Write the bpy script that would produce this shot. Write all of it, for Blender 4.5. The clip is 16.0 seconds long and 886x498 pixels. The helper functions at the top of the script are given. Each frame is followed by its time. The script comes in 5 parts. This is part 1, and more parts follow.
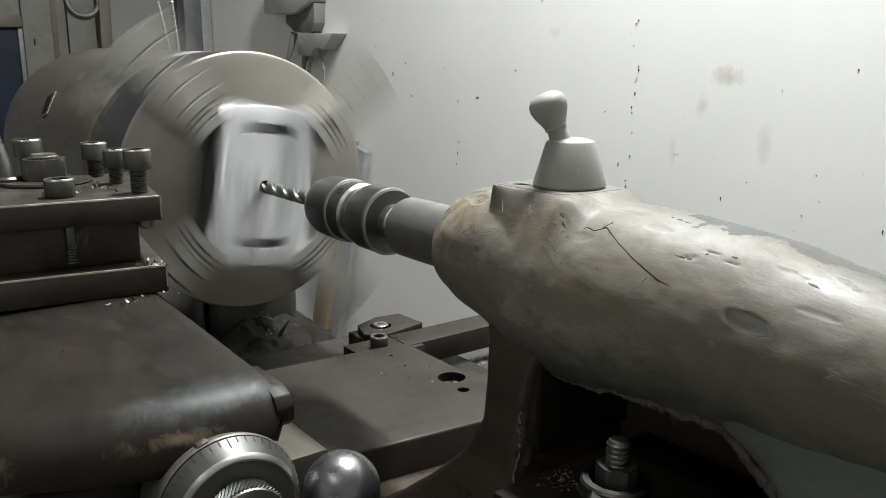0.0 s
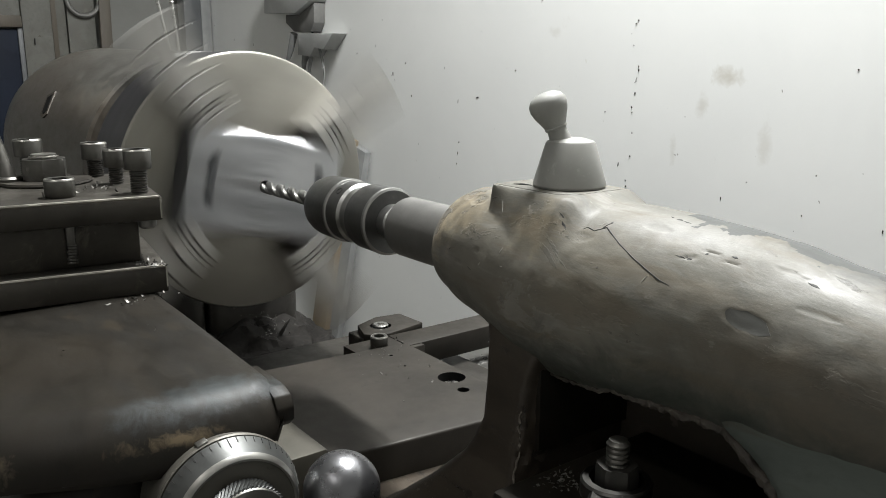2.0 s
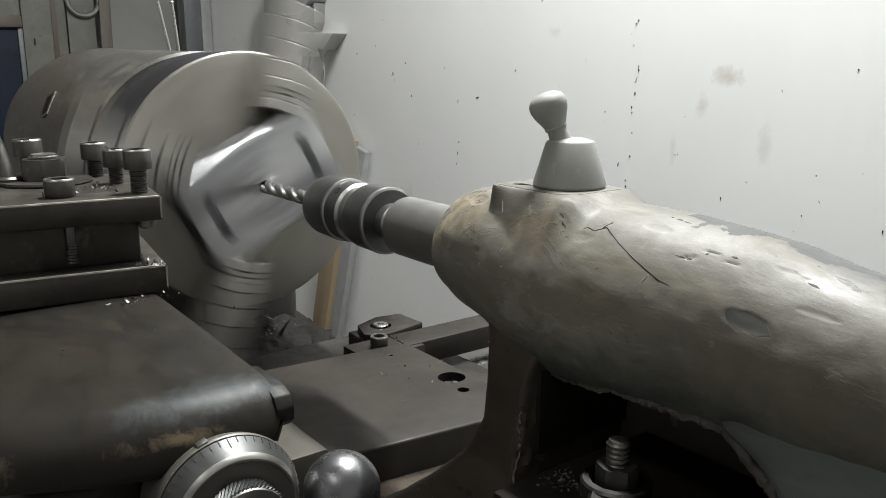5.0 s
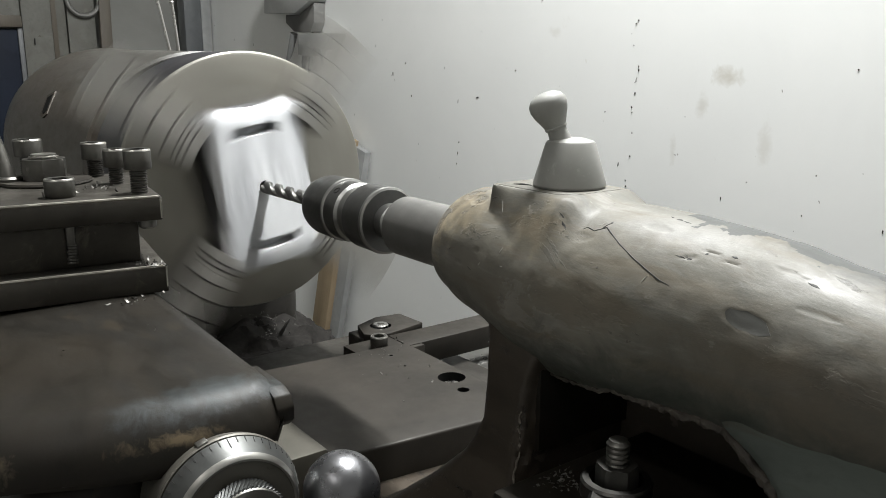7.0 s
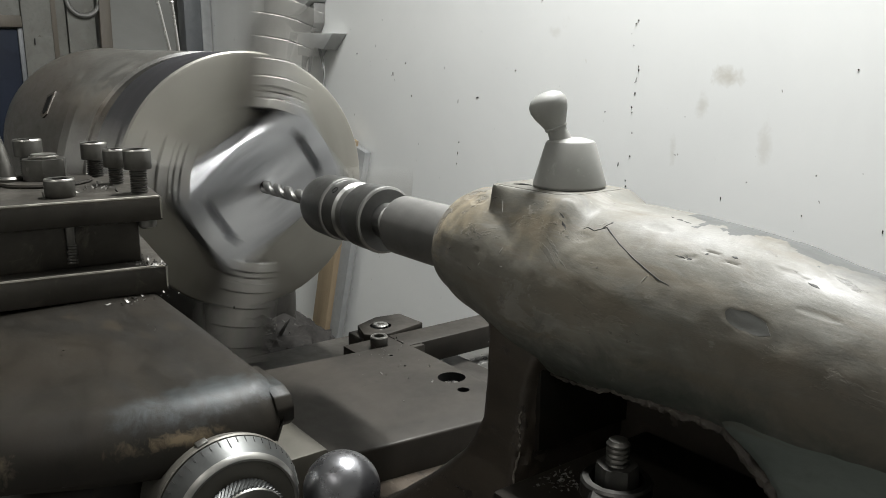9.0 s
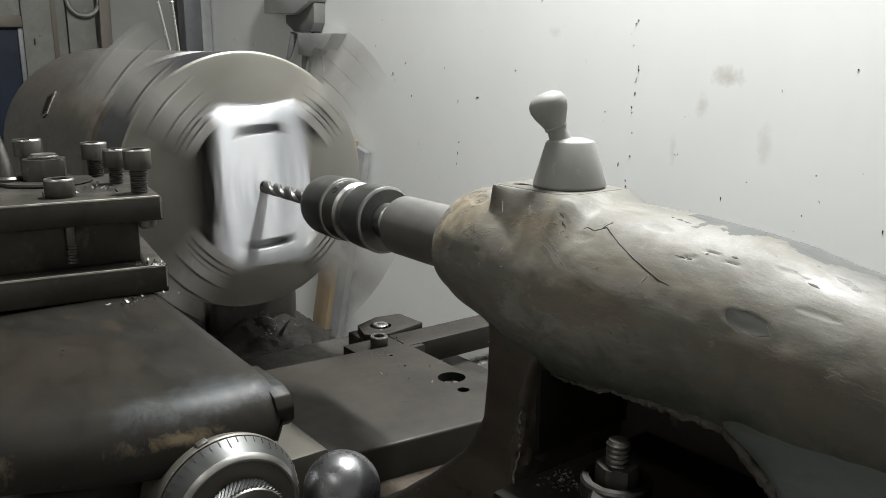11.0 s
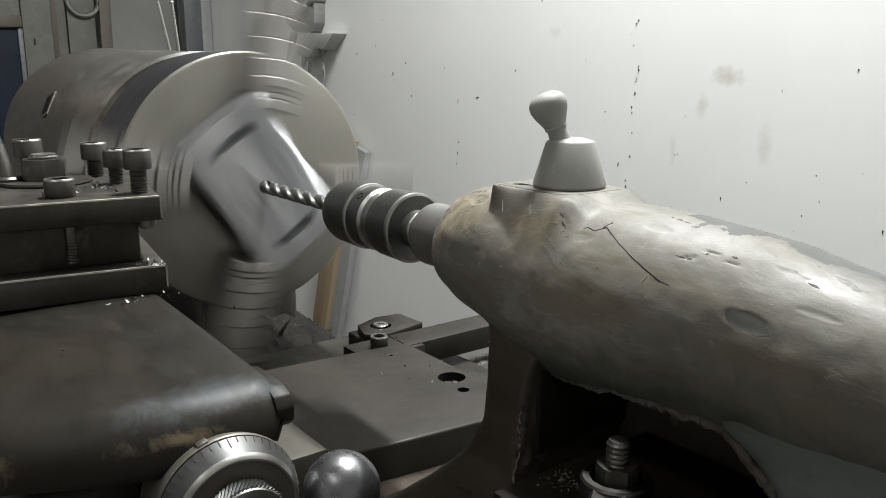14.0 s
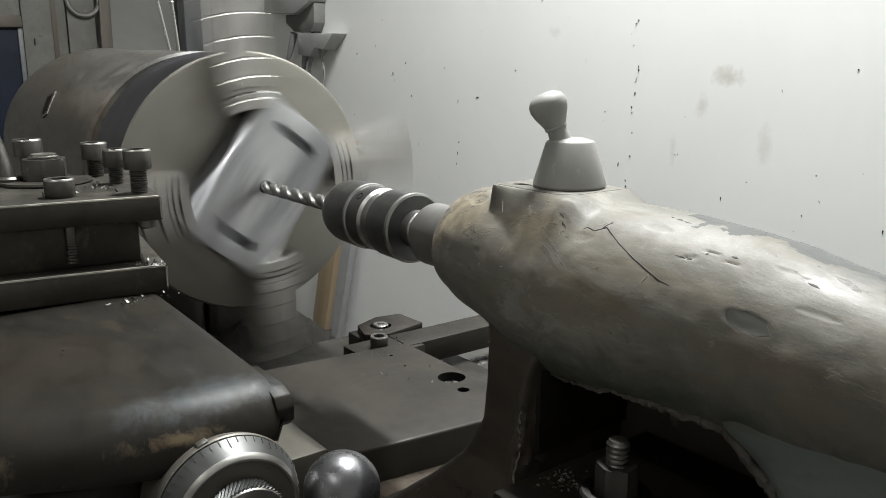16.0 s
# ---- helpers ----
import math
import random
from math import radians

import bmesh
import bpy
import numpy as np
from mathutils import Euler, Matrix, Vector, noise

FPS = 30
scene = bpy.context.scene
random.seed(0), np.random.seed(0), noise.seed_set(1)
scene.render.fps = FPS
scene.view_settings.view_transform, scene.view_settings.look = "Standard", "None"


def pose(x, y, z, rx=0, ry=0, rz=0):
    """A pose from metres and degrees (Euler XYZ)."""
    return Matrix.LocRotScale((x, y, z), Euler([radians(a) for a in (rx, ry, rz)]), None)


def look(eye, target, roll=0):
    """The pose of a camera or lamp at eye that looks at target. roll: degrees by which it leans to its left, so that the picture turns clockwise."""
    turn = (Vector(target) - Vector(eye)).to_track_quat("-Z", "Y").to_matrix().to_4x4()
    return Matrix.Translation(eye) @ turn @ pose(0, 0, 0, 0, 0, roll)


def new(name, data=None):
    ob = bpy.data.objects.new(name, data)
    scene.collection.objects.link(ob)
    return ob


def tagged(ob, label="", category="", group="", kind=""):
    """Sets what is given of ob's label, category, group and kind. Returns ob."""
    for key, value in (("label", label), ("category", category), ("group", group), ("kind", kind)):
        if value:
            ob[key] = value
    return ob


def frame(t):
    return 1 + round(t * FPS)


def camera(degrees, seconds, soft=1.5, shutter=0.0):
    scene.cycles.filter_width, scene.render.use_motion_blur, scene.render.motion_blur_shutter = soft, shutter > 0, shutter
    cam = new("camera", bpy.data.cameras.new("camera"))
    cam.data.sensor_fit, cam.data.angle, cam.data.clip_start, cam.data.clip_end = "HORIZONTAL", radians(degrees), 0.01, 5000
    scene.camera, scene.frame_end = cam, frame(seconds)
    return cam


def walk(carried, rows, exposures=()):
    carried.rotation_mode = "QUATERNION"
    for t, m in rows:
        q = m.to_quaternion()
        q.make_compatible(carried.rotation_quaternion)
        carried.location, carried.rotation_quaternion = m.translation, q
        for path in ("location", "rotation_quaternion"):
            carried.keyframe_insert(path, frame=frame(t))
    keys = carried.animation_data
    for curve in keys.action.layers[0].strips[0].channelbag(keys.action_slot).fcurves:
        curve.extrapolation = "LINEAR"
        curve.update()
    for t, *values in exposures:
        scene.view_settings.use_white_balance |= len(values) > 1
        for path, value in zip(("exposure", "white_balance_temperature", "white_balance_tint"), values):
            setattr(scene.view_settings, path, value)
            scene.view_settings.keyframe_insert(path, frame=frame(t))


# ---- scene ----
cam = camera(56.83, 16.0, soft=0.75, shutter=0.42)
EYE = Vector((0.76033, -0.31947, 1.16275))
AIM = Vector((-0.02264, 0.26190, 0.94148))
walk(cam, [(0.0, look(EYE, AIM)), (16.0, look(EYE, AIM))], exposures=[(0.0, 0.0, 6500, 10), (16.0, 0.0, 6500, 10)])

# ---------------------------------------------------------------- light
world = bpy.data.worlds.new("world")
scene.world = world
world.use_nodes = True
world.node_tree.nodes["Background"].inputs[0].default_value = (0.6, 0.65, 0.7, 1)
world.node_tree.nodes["Background"].inputs[1].default_value = 0.02


def area_lamp(name, eye, target, sx, sy, watts, colour):
    d = bpy.data.lights.new(name, "AREA")
    d.shape, d.size, d.size_y, d.energy, d.color = "RECTANGLE", sx, sy, watts, colour
    ob = new(name, d)
    ob.matrix_world = look(eye, target)
    return ob


area_lamp("lamp_light", (0.17, 0.365, 2.44), (0.17, 0.01, 0.95), 0.52, 0.08, 65.5, (0.985, 1.0, 0.985))
area_lamp("ceiling_light", (0.9, -1.3, 2.635), (0.9, -1.3, 0.0), 1.2, 0.10, 6.5, (1.0, 0.98, 0.95))


# ---------------------------------------------------------------- materials
def mat(name):
    m = bpy.data.materials.new(name)
    m.use_nodes = True
    return m, m.node_tree.nodes, m.node_tree.links, m.node_tree.nodes["Principled BSDF"]


def tex(ns, ls, scale, detail=6.0, stretch=(1, 1, 1), rough=0.6, distort=0.0):
    """Noise in object space, in metres."""
    co = ns.new("ShaderNodeTexCoord")
    mp = ns.new("ShaderNodeMapping")
    mp.inputs["Scale"].default_value = stretch
    ls.new(co.outputs["Object"], mp.inputs["Vector"])
    n = ns.new("ShaderNodeTexNoise")
    n.inputs["Scale"].default_value = scale
    n.inputs["Detail"].default_value = detail
    n.inputs["Roughness"].default_value = rough
    n.inputs["Distortion"].default_value = distort
    ls.new(mp.outputs["Vector"], n.inputs["Vector"])
    return n.outputs["Fac"]


def ramp(ns, ls, fac, stops):
    r = ns.new("ShaderNodeValToRGB")
    e = r.color_ramp.elements
    while len(e) < len(stops):
        e.new(0.5)
    for k, (pos, col) in zip(e, stops):
        k.position = pos
        k.color = (*col, 1) if len(col) == 3 else col
    ls.new(fac, r.inputs["Fac"])
    return r.outputs["Color"]


def mix(ns, ls, fac, a, b):
    m = ns.new("ShaderNodeMix")
    m.data_type = "RGBA"
    for sock, v in ((m.inputs["Factor"], fac), (m.inputs["A"], a), (m.inputs["B"], b)):
        if isinstance(v, (tuple, float)):
            sock.default_value = v if isinstance(v, float) else (*v, 1)
        else:
            ls.new(v, sock)
    return m.outputs["Result"]


def relief(ns, ls, p, heights, strength=0.3, dist=0.0004):
    """Chains one or more height fields into the normal."""
    last = None
    for h in heights:
        b = ns.new("ShaderNodeBump")
        b.inputs["Strength"].default_value = strength
        b.inputs["Distance"].default_value = dist
        ls.new(h, b.inputs["Height"])
        if last:
            ls.new(last, b.inputs["Normal"])
        last = b.outputs["Normal"]
    ls.new(last, p.inputs["Normal"])


def g(v):
    return (v, v, v)


def metal(name, lo, hi, r0, r1, scale=60, stretch=(1, 1, 1), metallic=1.0, bump=0.15, spots=None, spec=0.5):
    m, ns, ls, p = mat(name)
    n1 = tex(ns, ls, scale, 5, stretch)
    n2 = tex(ns, ls, scale * 0.18, 6, (1, 1, 1), 0.65, 0.4)
    col = mix(ns, ls, ramp(ns, ls, n2, [(0.35, g(0)), (0.68, g(1))]), lo, hi)
    if spots:
        col = mix(ns, ls, ramp(ns, ls, tex(ns, ls, scale * 0.5, 8, (1, 1, 1), 0.7, 0.8), [(0.60, g(0)), (0.70, g(1))]), col, spots)
    ls.new(col, p.inputs["Base Color"])
    ls.new(ramp(ns, ls, n1, [(0.3, g(r0)), (0.75, g(r1))]), p.inputs["Roughness"])
    p.inputs["Metallic"].default_value = metallic
    p.inputs["Specular IOR Level"].default_value = spec
    relief(ns, ls, p, [n1], bump, 0.0003)
    return m


STEEL = metal("ground_steel", (0.38, 0.37, 0.35), (0.50, 0.49, 0.47), 0.22, 0.42, 90)
CHUCK_FACE = metal("turned_chuck_steel", (0.29, 0.28, 0.25), (0.39, 0.375, 0.34), 0.36, 0.52, 70)
CHUCK_SIDE = metal("dark_chuck_rim", (0.090, 0.088, 0.102), (0.140, 0.137, 0.150), 0.3, 0.5, 50)
JAW = metal("hardened_jaw_steel", (0.40, 0.39, 0.37), (0.52, 0.51, 0.485), 0.42, 0.56, 80)
BLACK = metal("black_oxide_steel", (0.035, 0.034, 0.032), (0.07, 0.067, 0.06), 0.35, 0.55, 120, metallic=0.6)
SCREW = metal("worn_oxide_screw", (0.07, 0.067, 0.06), (0.14, 0.135, 0.125), 0.28, 0.5, 140, metallic=0.85, spots=(0.2, 0.19, 0.17))
SCREW_EDGE = metal("bare_screw_edge", (0.32, 0.31, 0.29), (0.42, 0.41, 0.38), 0.25, 0.4, 160)
POST = metal("dark_oiled_toolpost", (0.036, 0.033, 0.028), (0.075, 0.069, 0.059), 0.33, 0.6, 70, metallic=0.7, spots=(0.10, 0.09, 0.075))
EDGE = metal("worn_bare_edge", (0.35, 0.33, 0.29), (0.5, 0.48, 0.43), 0.25, 0.45, 90)
SADDLE = metal("oiled_cast_iron", (0.016, 0.0138, 0.011), (0.030, 0.026, 0.021), 0.46, 0.62, 80, metallic=0.15, spots=(0.012, 0.0105, 0.0085), spec=0.28)
BED = metal("greasy_bed_iron", (0.028, 0.026, 0.023), (0.062, 0.057, 0.049), 0.38, 0.6, 60, metallic=0.5, spots=(0.015, 0.013, 0.011))
DIAL = metal("satin_dial_steel", (0.050, 0.052, 0.051), (0.082, 0.084, 0.081), 0.38, 0.52, 130, metallic=0.75, spots=(0.055, 0.052, 0.046))
DIAL_FACE = metal("brown_dial_face", (0.080, 0.075, 0.064), (0.115, 0.108, 0.093), 0.42, 0.55, 110, metallic=0.4, spots=(0.035, 0.031, 0.025))
DIAL_RIM = metal("worn_dial_rim", (0.22, 0.215, 0.20), (0.34, 0.335, 0.315), 0.30, 0.46, 120, spots=(0.12, 0.115, 0.10))
BALL = metal("satin_ball", (0.15, 0.15, 0.158), (0.21, 0.21, 0.217), 0.24, 0.36, 150, metallic=0.9, spots=(0.10, 0.098, 0.095))
QUILL = metal("dull_quill_steel", (0.165, 0.162, 0.155), (0.215, 0.21, 0.20), 0.40, 0.54, 110, metallic=0.7)
DRILLC = metal("drill_chuck_steel", (0.115, 0.115, 0.112), (0.165, 0.165, 0.16), 0.34, 0.50, 130)
BRIGHT = metal("bright_steel_edge", (0.29, 0.287, 0.278), (0.38, 0.376, 0.364), 0.32, 0.46, 120)
DRILL = metal("drill_steel", (0.16, 0.157, 0.15), (0.25, 0.245, 0.233), 0.34, 0.5, 180)
CHIP = metal("steel_swarf", (0.15, 0.147, 0.138), (0.25, 0.245, 0.23), 0.5, 0.7, 300)
LEVER = metal("dull_grey_lever", (0.255, 0.255, 0.24), (0.31, 0.31, 0.29), 0.52, 0.68, 120, metallic=0.1, spots=(0.37, 0.37, 0.35))
WRENCH = metal("dull_chrome_wrench", (0.060, 0.058, 0.055), (0.098, 0.096, 0.090), 0.30, 0.46, 140)
CREAM = metal("worn_brassy_plate", (0.042, 0.039, 0.030), (0.078, 0.072, 0.058), 0.45, 0.6, 60, metallic=0.4, spots=(0.035, 0.031, 0.024))
DARKHOLE = metal("dark_hole", (0.01, 0.01, 0.01), (0.015, 0.015, 0.015), 0.7, 0.9, 60, metallic=0.0, spec=0.05)


def brushed_aluminium():
    m, ns, ls, p = mat("milled_aluminium")
    n1 = tex(ns, ls, 260, 4, (1, 0.04, 1))
    n2 = tex(ns, ls, 46, 5, (1, 1, 0.12), 0.6, 0.4)
    ls.new(mix(ns, ls, ramp(ns, ls, n2, [(0.35, g(0)), (0.65, g(1))]), (0.38, 0.39, 0.41), (0.78, 0.79, 0.81)), p.inputs["Base Color"])
    p.inputs["Metallic"].default_value = 0.96
    ls.new(ramp(ns, ls, n2, [(0.35, g(0.54)), (0.65, g(0.42))]), p.inputs["Roughness"])
    p.inputs["Anisotropic"].default_value = 0.95
    tg = ns.new("ShaderNodeTangent")
    tg.direction_type = "UV_MAP"
    tg.uv_map = "milling"
    ls.new(tg.outputs[0], p.inputs["Tangent"])
    relief(ns, ls, p, [n1, n2], 0.30, 0.0006)
    return m


ALU = brushed_aluminium()
# darker copy of the aluminium: the shade of the block's sides as colour
SHADED_SIDE = metal("shaded_aluminium_side", (0.07, 0.07, 0.072), (0.11, 0.11, 0.112), 0.6, 0.75, 90, metallic=0.7)


def scaled(ns, ls, fac, k):
    m = ns.new("ShaderNodeMath")
    m.operation = "MULTIPLY"
    ls.new(fac, m.inputs[0])
    m.inputs[1].default_value = k
    return m.outputs[0]


def stain(ns, ls, col, at, size, k, tint, grain):
    """A soft-edged ragged tint of its own shape round a place of the surface: stain, painted shade or sheen."""
    co = ns.new("ShaderNodeTexCoord")
    mp = ns.new("ShaderNodeMapping")
    mp.inputs["Location"].default_value = tuple(-a / b for a, b in zip(at, size))
    mp.inputs["Scale"].default_value = tuple(1 / b for b in size)
    ls.new(co.outputs["Object"], mp.inputs["Vector"])
    ln = ns.new("ShaderNodeVectorMath")
    ln.operation = "LENGTH"
    ls.new(mp.outputs["Vector"], ln.inputs[0])
    add = ns.new("ShaderNodeMath")
    add.operation = "MULTIPLY_ADD"
    ls.new(tex(ns, ls, grain, 6, (1, 1, 1), 0.7, 0.5), add.inputs[0])
    add.inputs[1].default_value = 1.9
    ls.new(ln.outputs["Value"], add.inputs[2])
    return mix(ns, ls, ramp(ns, ls, scaled(ns, ls, add.outputs[0], 0.5), [(0.55, g(k)), (0.92, g(0))]), col, tint)


def cast_paint(name, base, dark, patch, chip, chip_at=0.64, patch_at=0.60, tints=(), gloss=(0.34, 0.52), bump=0.35, spec=0.5, streaks=(), peel=None):
    """Thick machine paint over filler: brush sags, ochre filler, scratches, pits."""
    m, ns, ls, p = mat(name)
    big = tex(ns, ls, 14, 7, (0.5, 1, 1), 0.62, 0.8)
    mid = tex(ns, ls, 60, 8, (0.45, 1, 1), 0.70, 0.35)
    col = mix(ns, ls, ramp(ns, ls, big, [(0.38, g(0)), (0.62, g(1))]), base, dark)
    patchf = ramp(ns, ls, big, [(patch_at, g(0)), (patch_at + 0.06, g(1))])
    col = mix(ns, ls, patchf, col, patch)
    chipf = ramp(ns, ls, mid, [(chip_at, g(0)), (chip_at + 0.015, g(1))])
    col = mix(ns, ls, chipf, col, chip)
    for at, tint in streaks:
        st = tex(ns, ls, 38 + 60 * at, 7, (0.16, 1, 1), 0.66, 0.5)
        col = mix(ns, ls, ramp(ns, ls, st, [(at, g(0)), (at + 0.12, g(0.75))]), col, tint)
    heights = [mid]
    if peel:
        # flaked layers with sharp edges
        for at, scale, tint, k in peel:
            flake = ramp(ns, ls, tex(ns, ls, scale, 9, (0.5, 1, 1), 0.66, 0.9), [(at, g(0)), (at + 0.012, g(1))])
            col = mix(ns, ls, scaled(ns, ls, flake, k), col, tint)
            heights.append(scaled(ns, ls, flake, 0.55))
    for at, size, k, tint, grain in tints:
        col = stain(ns, ls, col, at, size, k, tint, grain)
    ls.new(mix(ns, ls, ramp(ns, ls, mid, [(0.30, g(0.45)), (0.50, g(0))]), col, tuple(0.55 * v for v in dark)), p.inputs["Base Color"])
    ls.new(ramp(ns, ls, mid, [(0.3, g(gloss[0])), (0.7, g(gloss[1]))]), p.inputs["Roughness"])
    p.inputs["Specular IOR Level"].default_value = spec
    relief(ns, ls, p, heights, bump, 0.0012)
    return m


HEAD = cast_paint("greasy_grey_cover", (0.064, 0.062, 0.056), (0.042, 0.040, 0.036), (0.074, 0.071, 0.064), (0.066, 0.058, 0.047), 0.63, 0.6, [((-0.34, -0.118, 1.085), (0.30, 0.08, 0.060), 0.9, (0.045, 0.037, 0.029), 20), ((-0.45, -0.09, 1.13), (0.24, 0.20, 0.14), 0.85, (0.034, 0.027, 0.021), 18), ((-0.30, -0.123, 1.065), (0.50, 0.12, 0.060), 0.85, (0.045, 0.034, 0.025), 24),
                    ((-0.13, -0.113, 1.112), (0.190, 0.10, 0.040), 0.8, (0.17, 0.155, 0.13), 34), ((-0.17, -0.115, 1.103), (0.200, 0.10, 0.042), 1.0, (0.036, 0.027, 0.019), 34), ((-0.27, -0.106, 1.122), (0.09, 0.06, 0.045), 0.8, (0.034, 0.026, 0.019), 50)], (0.28, 0.42), 0.12, 0.5, ((0.62, (0.060, 0.053, 0.045)),), ((0.64, 22, (0.068, 0.065, 0.058), 0.7), (0.65, 46, (0.034, 0.027, 0.021), 0.8)))
OCHRE, BROWN, PALE = (0.28, 0.235, 0.16), (0.135, 0.118, 0.090), (0.235, 0.23, 0.215)
# first four: dark green low paint plus painted shade below and at right
TAIL_SHADE_AND_STAINS = [((0.68, -0.044, 1.020), (0.24, 0.055, 0.044), 0.95, (0.034, 0.038, 0.032), 26), ((0.68, -0.040, 1.046), (0.15, 0.040, 0.036), 0.85, (0.064, 0.058, 0.046), 30), ((0.55, -0.044, 1.004), (0.20, 0.050, 0.034), 0.9, (0.040, 0.046, 0.039), 26), ((0.46, -0.044, 1.012), (0.11, 0.03, 0.020), 0.6, (0.052, 0.058, 0.048), 34),
               ((0.458, -0.034, 1.080), (0.026, 0.024, 0.016), 0.6, OCHRE, 70), ((0.395, -0.025, 1.080), (0.030, 0.026, 0.020), 0.4, OCHRE, 80),
               ((0.365, -0.020, 1.070), (0.034, 0.034, 0.030), 0.95, OCHRE, 90), ((0.61, -0.045, 1.045), (0.095, 0.03, 0.026), 0.6, (0.105, 0.088, 0.066), 45), ((0.50, -0.050, 1.052), (0.06, 0.03, 0.014), 0.7, BROWN, 45), ((0.56, -0.040, 1.068), (0.06, 0.03, 0.010), 0.6, BROWN, 60),
               ((0.53, -0.020, 1.088), (0.07, 0.022, 0.012), 0.7, PALE, 55), ((0.640, 0.004, 1.078), (0.150, 0.022, 0.020), 1.0, (0.066, 0.068, 0.066), 50), ((0.448, -0.045, 0.93), (0.03, 0.03, 0.06), 0.7, BROWN, 60)]
TAIL = cast_paint("chipped_grey_green_paint", (0.152, 0.142, 0.118), (0.110, 0.107, 0.093), (0.172, 0.152, 0.118), (0.23, 0.22, 0.195), 0.665, 0.6, TAIL_SHADE_AND_STAINS, (0.42, 0.70), 0.32, 0.36, ((0.50, (0.122, 0.105, 0.078)), (0.55, (0.210, 0.202, 0.184)), (0.58, (0.088, 0.090, 0.082))), ((0.635, 26, (0.185, 0.178, 0.160), 0.6), (0.62, 30, (0.108, 0.102, 0.086), 0.85), (0.64, 64, (0.070, 0.066, 0.055), 0.8)))
BAND = cast_paint("bare_grey_primer", (0.108, 0.110, 0.107), (0.080, 0.082, 0.080), (0.125, 0.125, 0.118), (0.15, 0.148, 0.138), 0.67, 0.6, (), (0.60, 0.82), 0.35, 0.2)
FILLER = cast_paint("ochre_filler", (0.235, 0.195, 0.135), (0.125, 0.108, 0.08), (0.29, 0.25, 0.18), (0.10, 0.09, 0.075), 0.58, 0.58, (), (0.55, 0.75), 0.7, 0.4, (), ((0.54, 30, (0.12, 0.112, 0.095), 0.9), (0.62, 60, (0.06, 0.053, 0.043), 0.8)))
TEAL = cast_paint("dark_teal_machine_paint", (0.085, 0.098, 0.088), (0.058, 0.068, 0.060), (0.090, 0.090, 0.075), (0.11, 0.098, 0.076), 0.67, 0.62, (), (0.42, 0.6), 0.3, 0.35, ((0.56, (0.050, 0.042, 0.032)),))
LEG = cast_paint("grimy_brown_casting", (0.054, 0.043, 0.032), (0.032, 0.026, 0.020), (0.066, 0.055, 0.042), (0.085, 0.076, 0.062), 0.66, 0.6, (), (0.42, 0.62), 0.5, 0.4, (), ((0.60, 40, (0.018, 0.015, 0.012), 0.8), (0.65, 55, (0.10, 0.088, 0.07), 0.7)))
# bluish tints paint the sheen along the ridge; ochre ones are chips
COMP_SHEEN_AND_STAINS = [((0.412, -0.195, 1.012), (0.016, 0.055, 0.012), 0.75, (0.040, 0.048, 0.051), 90), ((0.422, -0.170, 1.0135), (0.012, 0.010, 0.006), 0.6, (0.085, 0.09, 0.095), 160), ((0.4255, -0.19, 1.0115), (0.005, 0.03, 0.004), 0.5, (0.06, 0.065, 0.068), 200), ((0.425, -0.212, 1.002), (0.012, 0.020, 0.0040), 0.75, (0.13, 0.10, 0.062), 190), ((0.427, -0.240, 1.001), (0.012, 0.016, 0.005), 0.7, (0.115, 0.09, 0.056), 190), ((0.404, -0.284, 0.998), (0.012, 0.010, 0.012), 0.8, (0.15, 0.125, 0.085), 150), ((0.42, -0.255, 1.010), (0.008, 0.010, 0.006), 0.3, (0.08, 0.085, 0.09), 180)]
COMP = cast_paint("dark_greasy_green_paint", (0.0165, 0.0136, 0.0098), (0.0105, 0.0095, 0.0078), (0.020, 0.0162, 0.0112), (0.028, 0.023, 0.017), 0.70, 0.62, COMP_SHEEN_AND_STAINS, (0.38, 0.58), 0.24, 0.17, (), ((0.66, 40, (0.011, 0.0105, 0.009), 0.7),))


def wall_paint():
    m, ns, ls, p = mat("smudged_white_paint")
    big = tex(ns, ls, 2.2, 6, (1, 1, 1), 0.6, 0.6)
    smear = tex(ns, ls, 7.0, 7, (1, 1, 0.6), 0.7, 1.0)
    spots = tex(ns, ls, 95, 3, (1, 1, 0.55), 0.4, 0.3)
    col = mix(ns, ls, ramp(ns, ls, big, [(0.3, g(0)), (0.7, g(1))]), (0.77, 0.78, 0.77), (0.84, 0.845, 0.83))
    col = mix(ns, ls, ramp(ns, ls, smear, [(0.66, g(0)), (0.76, g(0.5))]), col, (0.50, 0.45, 0.36))
    col = mix(ns, ls, ramp(ns, ls, spots, [(0.765, g(0)), (0.785, g(0.8))]), col, (0.10, 0.09, 0.08))
    for cx, cz, rx, rz, k in ((0.058, 1.146, 0.036, 0.020, 0.5), (0.018, 1.104, 0.014, 0.024, 0.3), (0.122, 1.055, 0.014, 0.045, 0.22), (-0.03, 1.03, 0.008, 0.030, 0.25), (-0.29, 1.215, 0.020, 0.012, 0.18)):
        col = stain(ns, ls, col, (cx, 0.7, cz), (rx, 1.0, rz), k, (0.40, 0.36, 0.28), 45)
    ls.new(col, p.inputs["Base Color"])
    ls.new(ramp(ns, ls, big, [(0.3, g(0.38)), (0.7, g(0.5))]), p.inputs["Roughness"])
    relief(ns, ls, p, [smear, tex(ns, ls, 160, 4)], 0.12, 0.0008)
    return m


WALL = wall_paint()


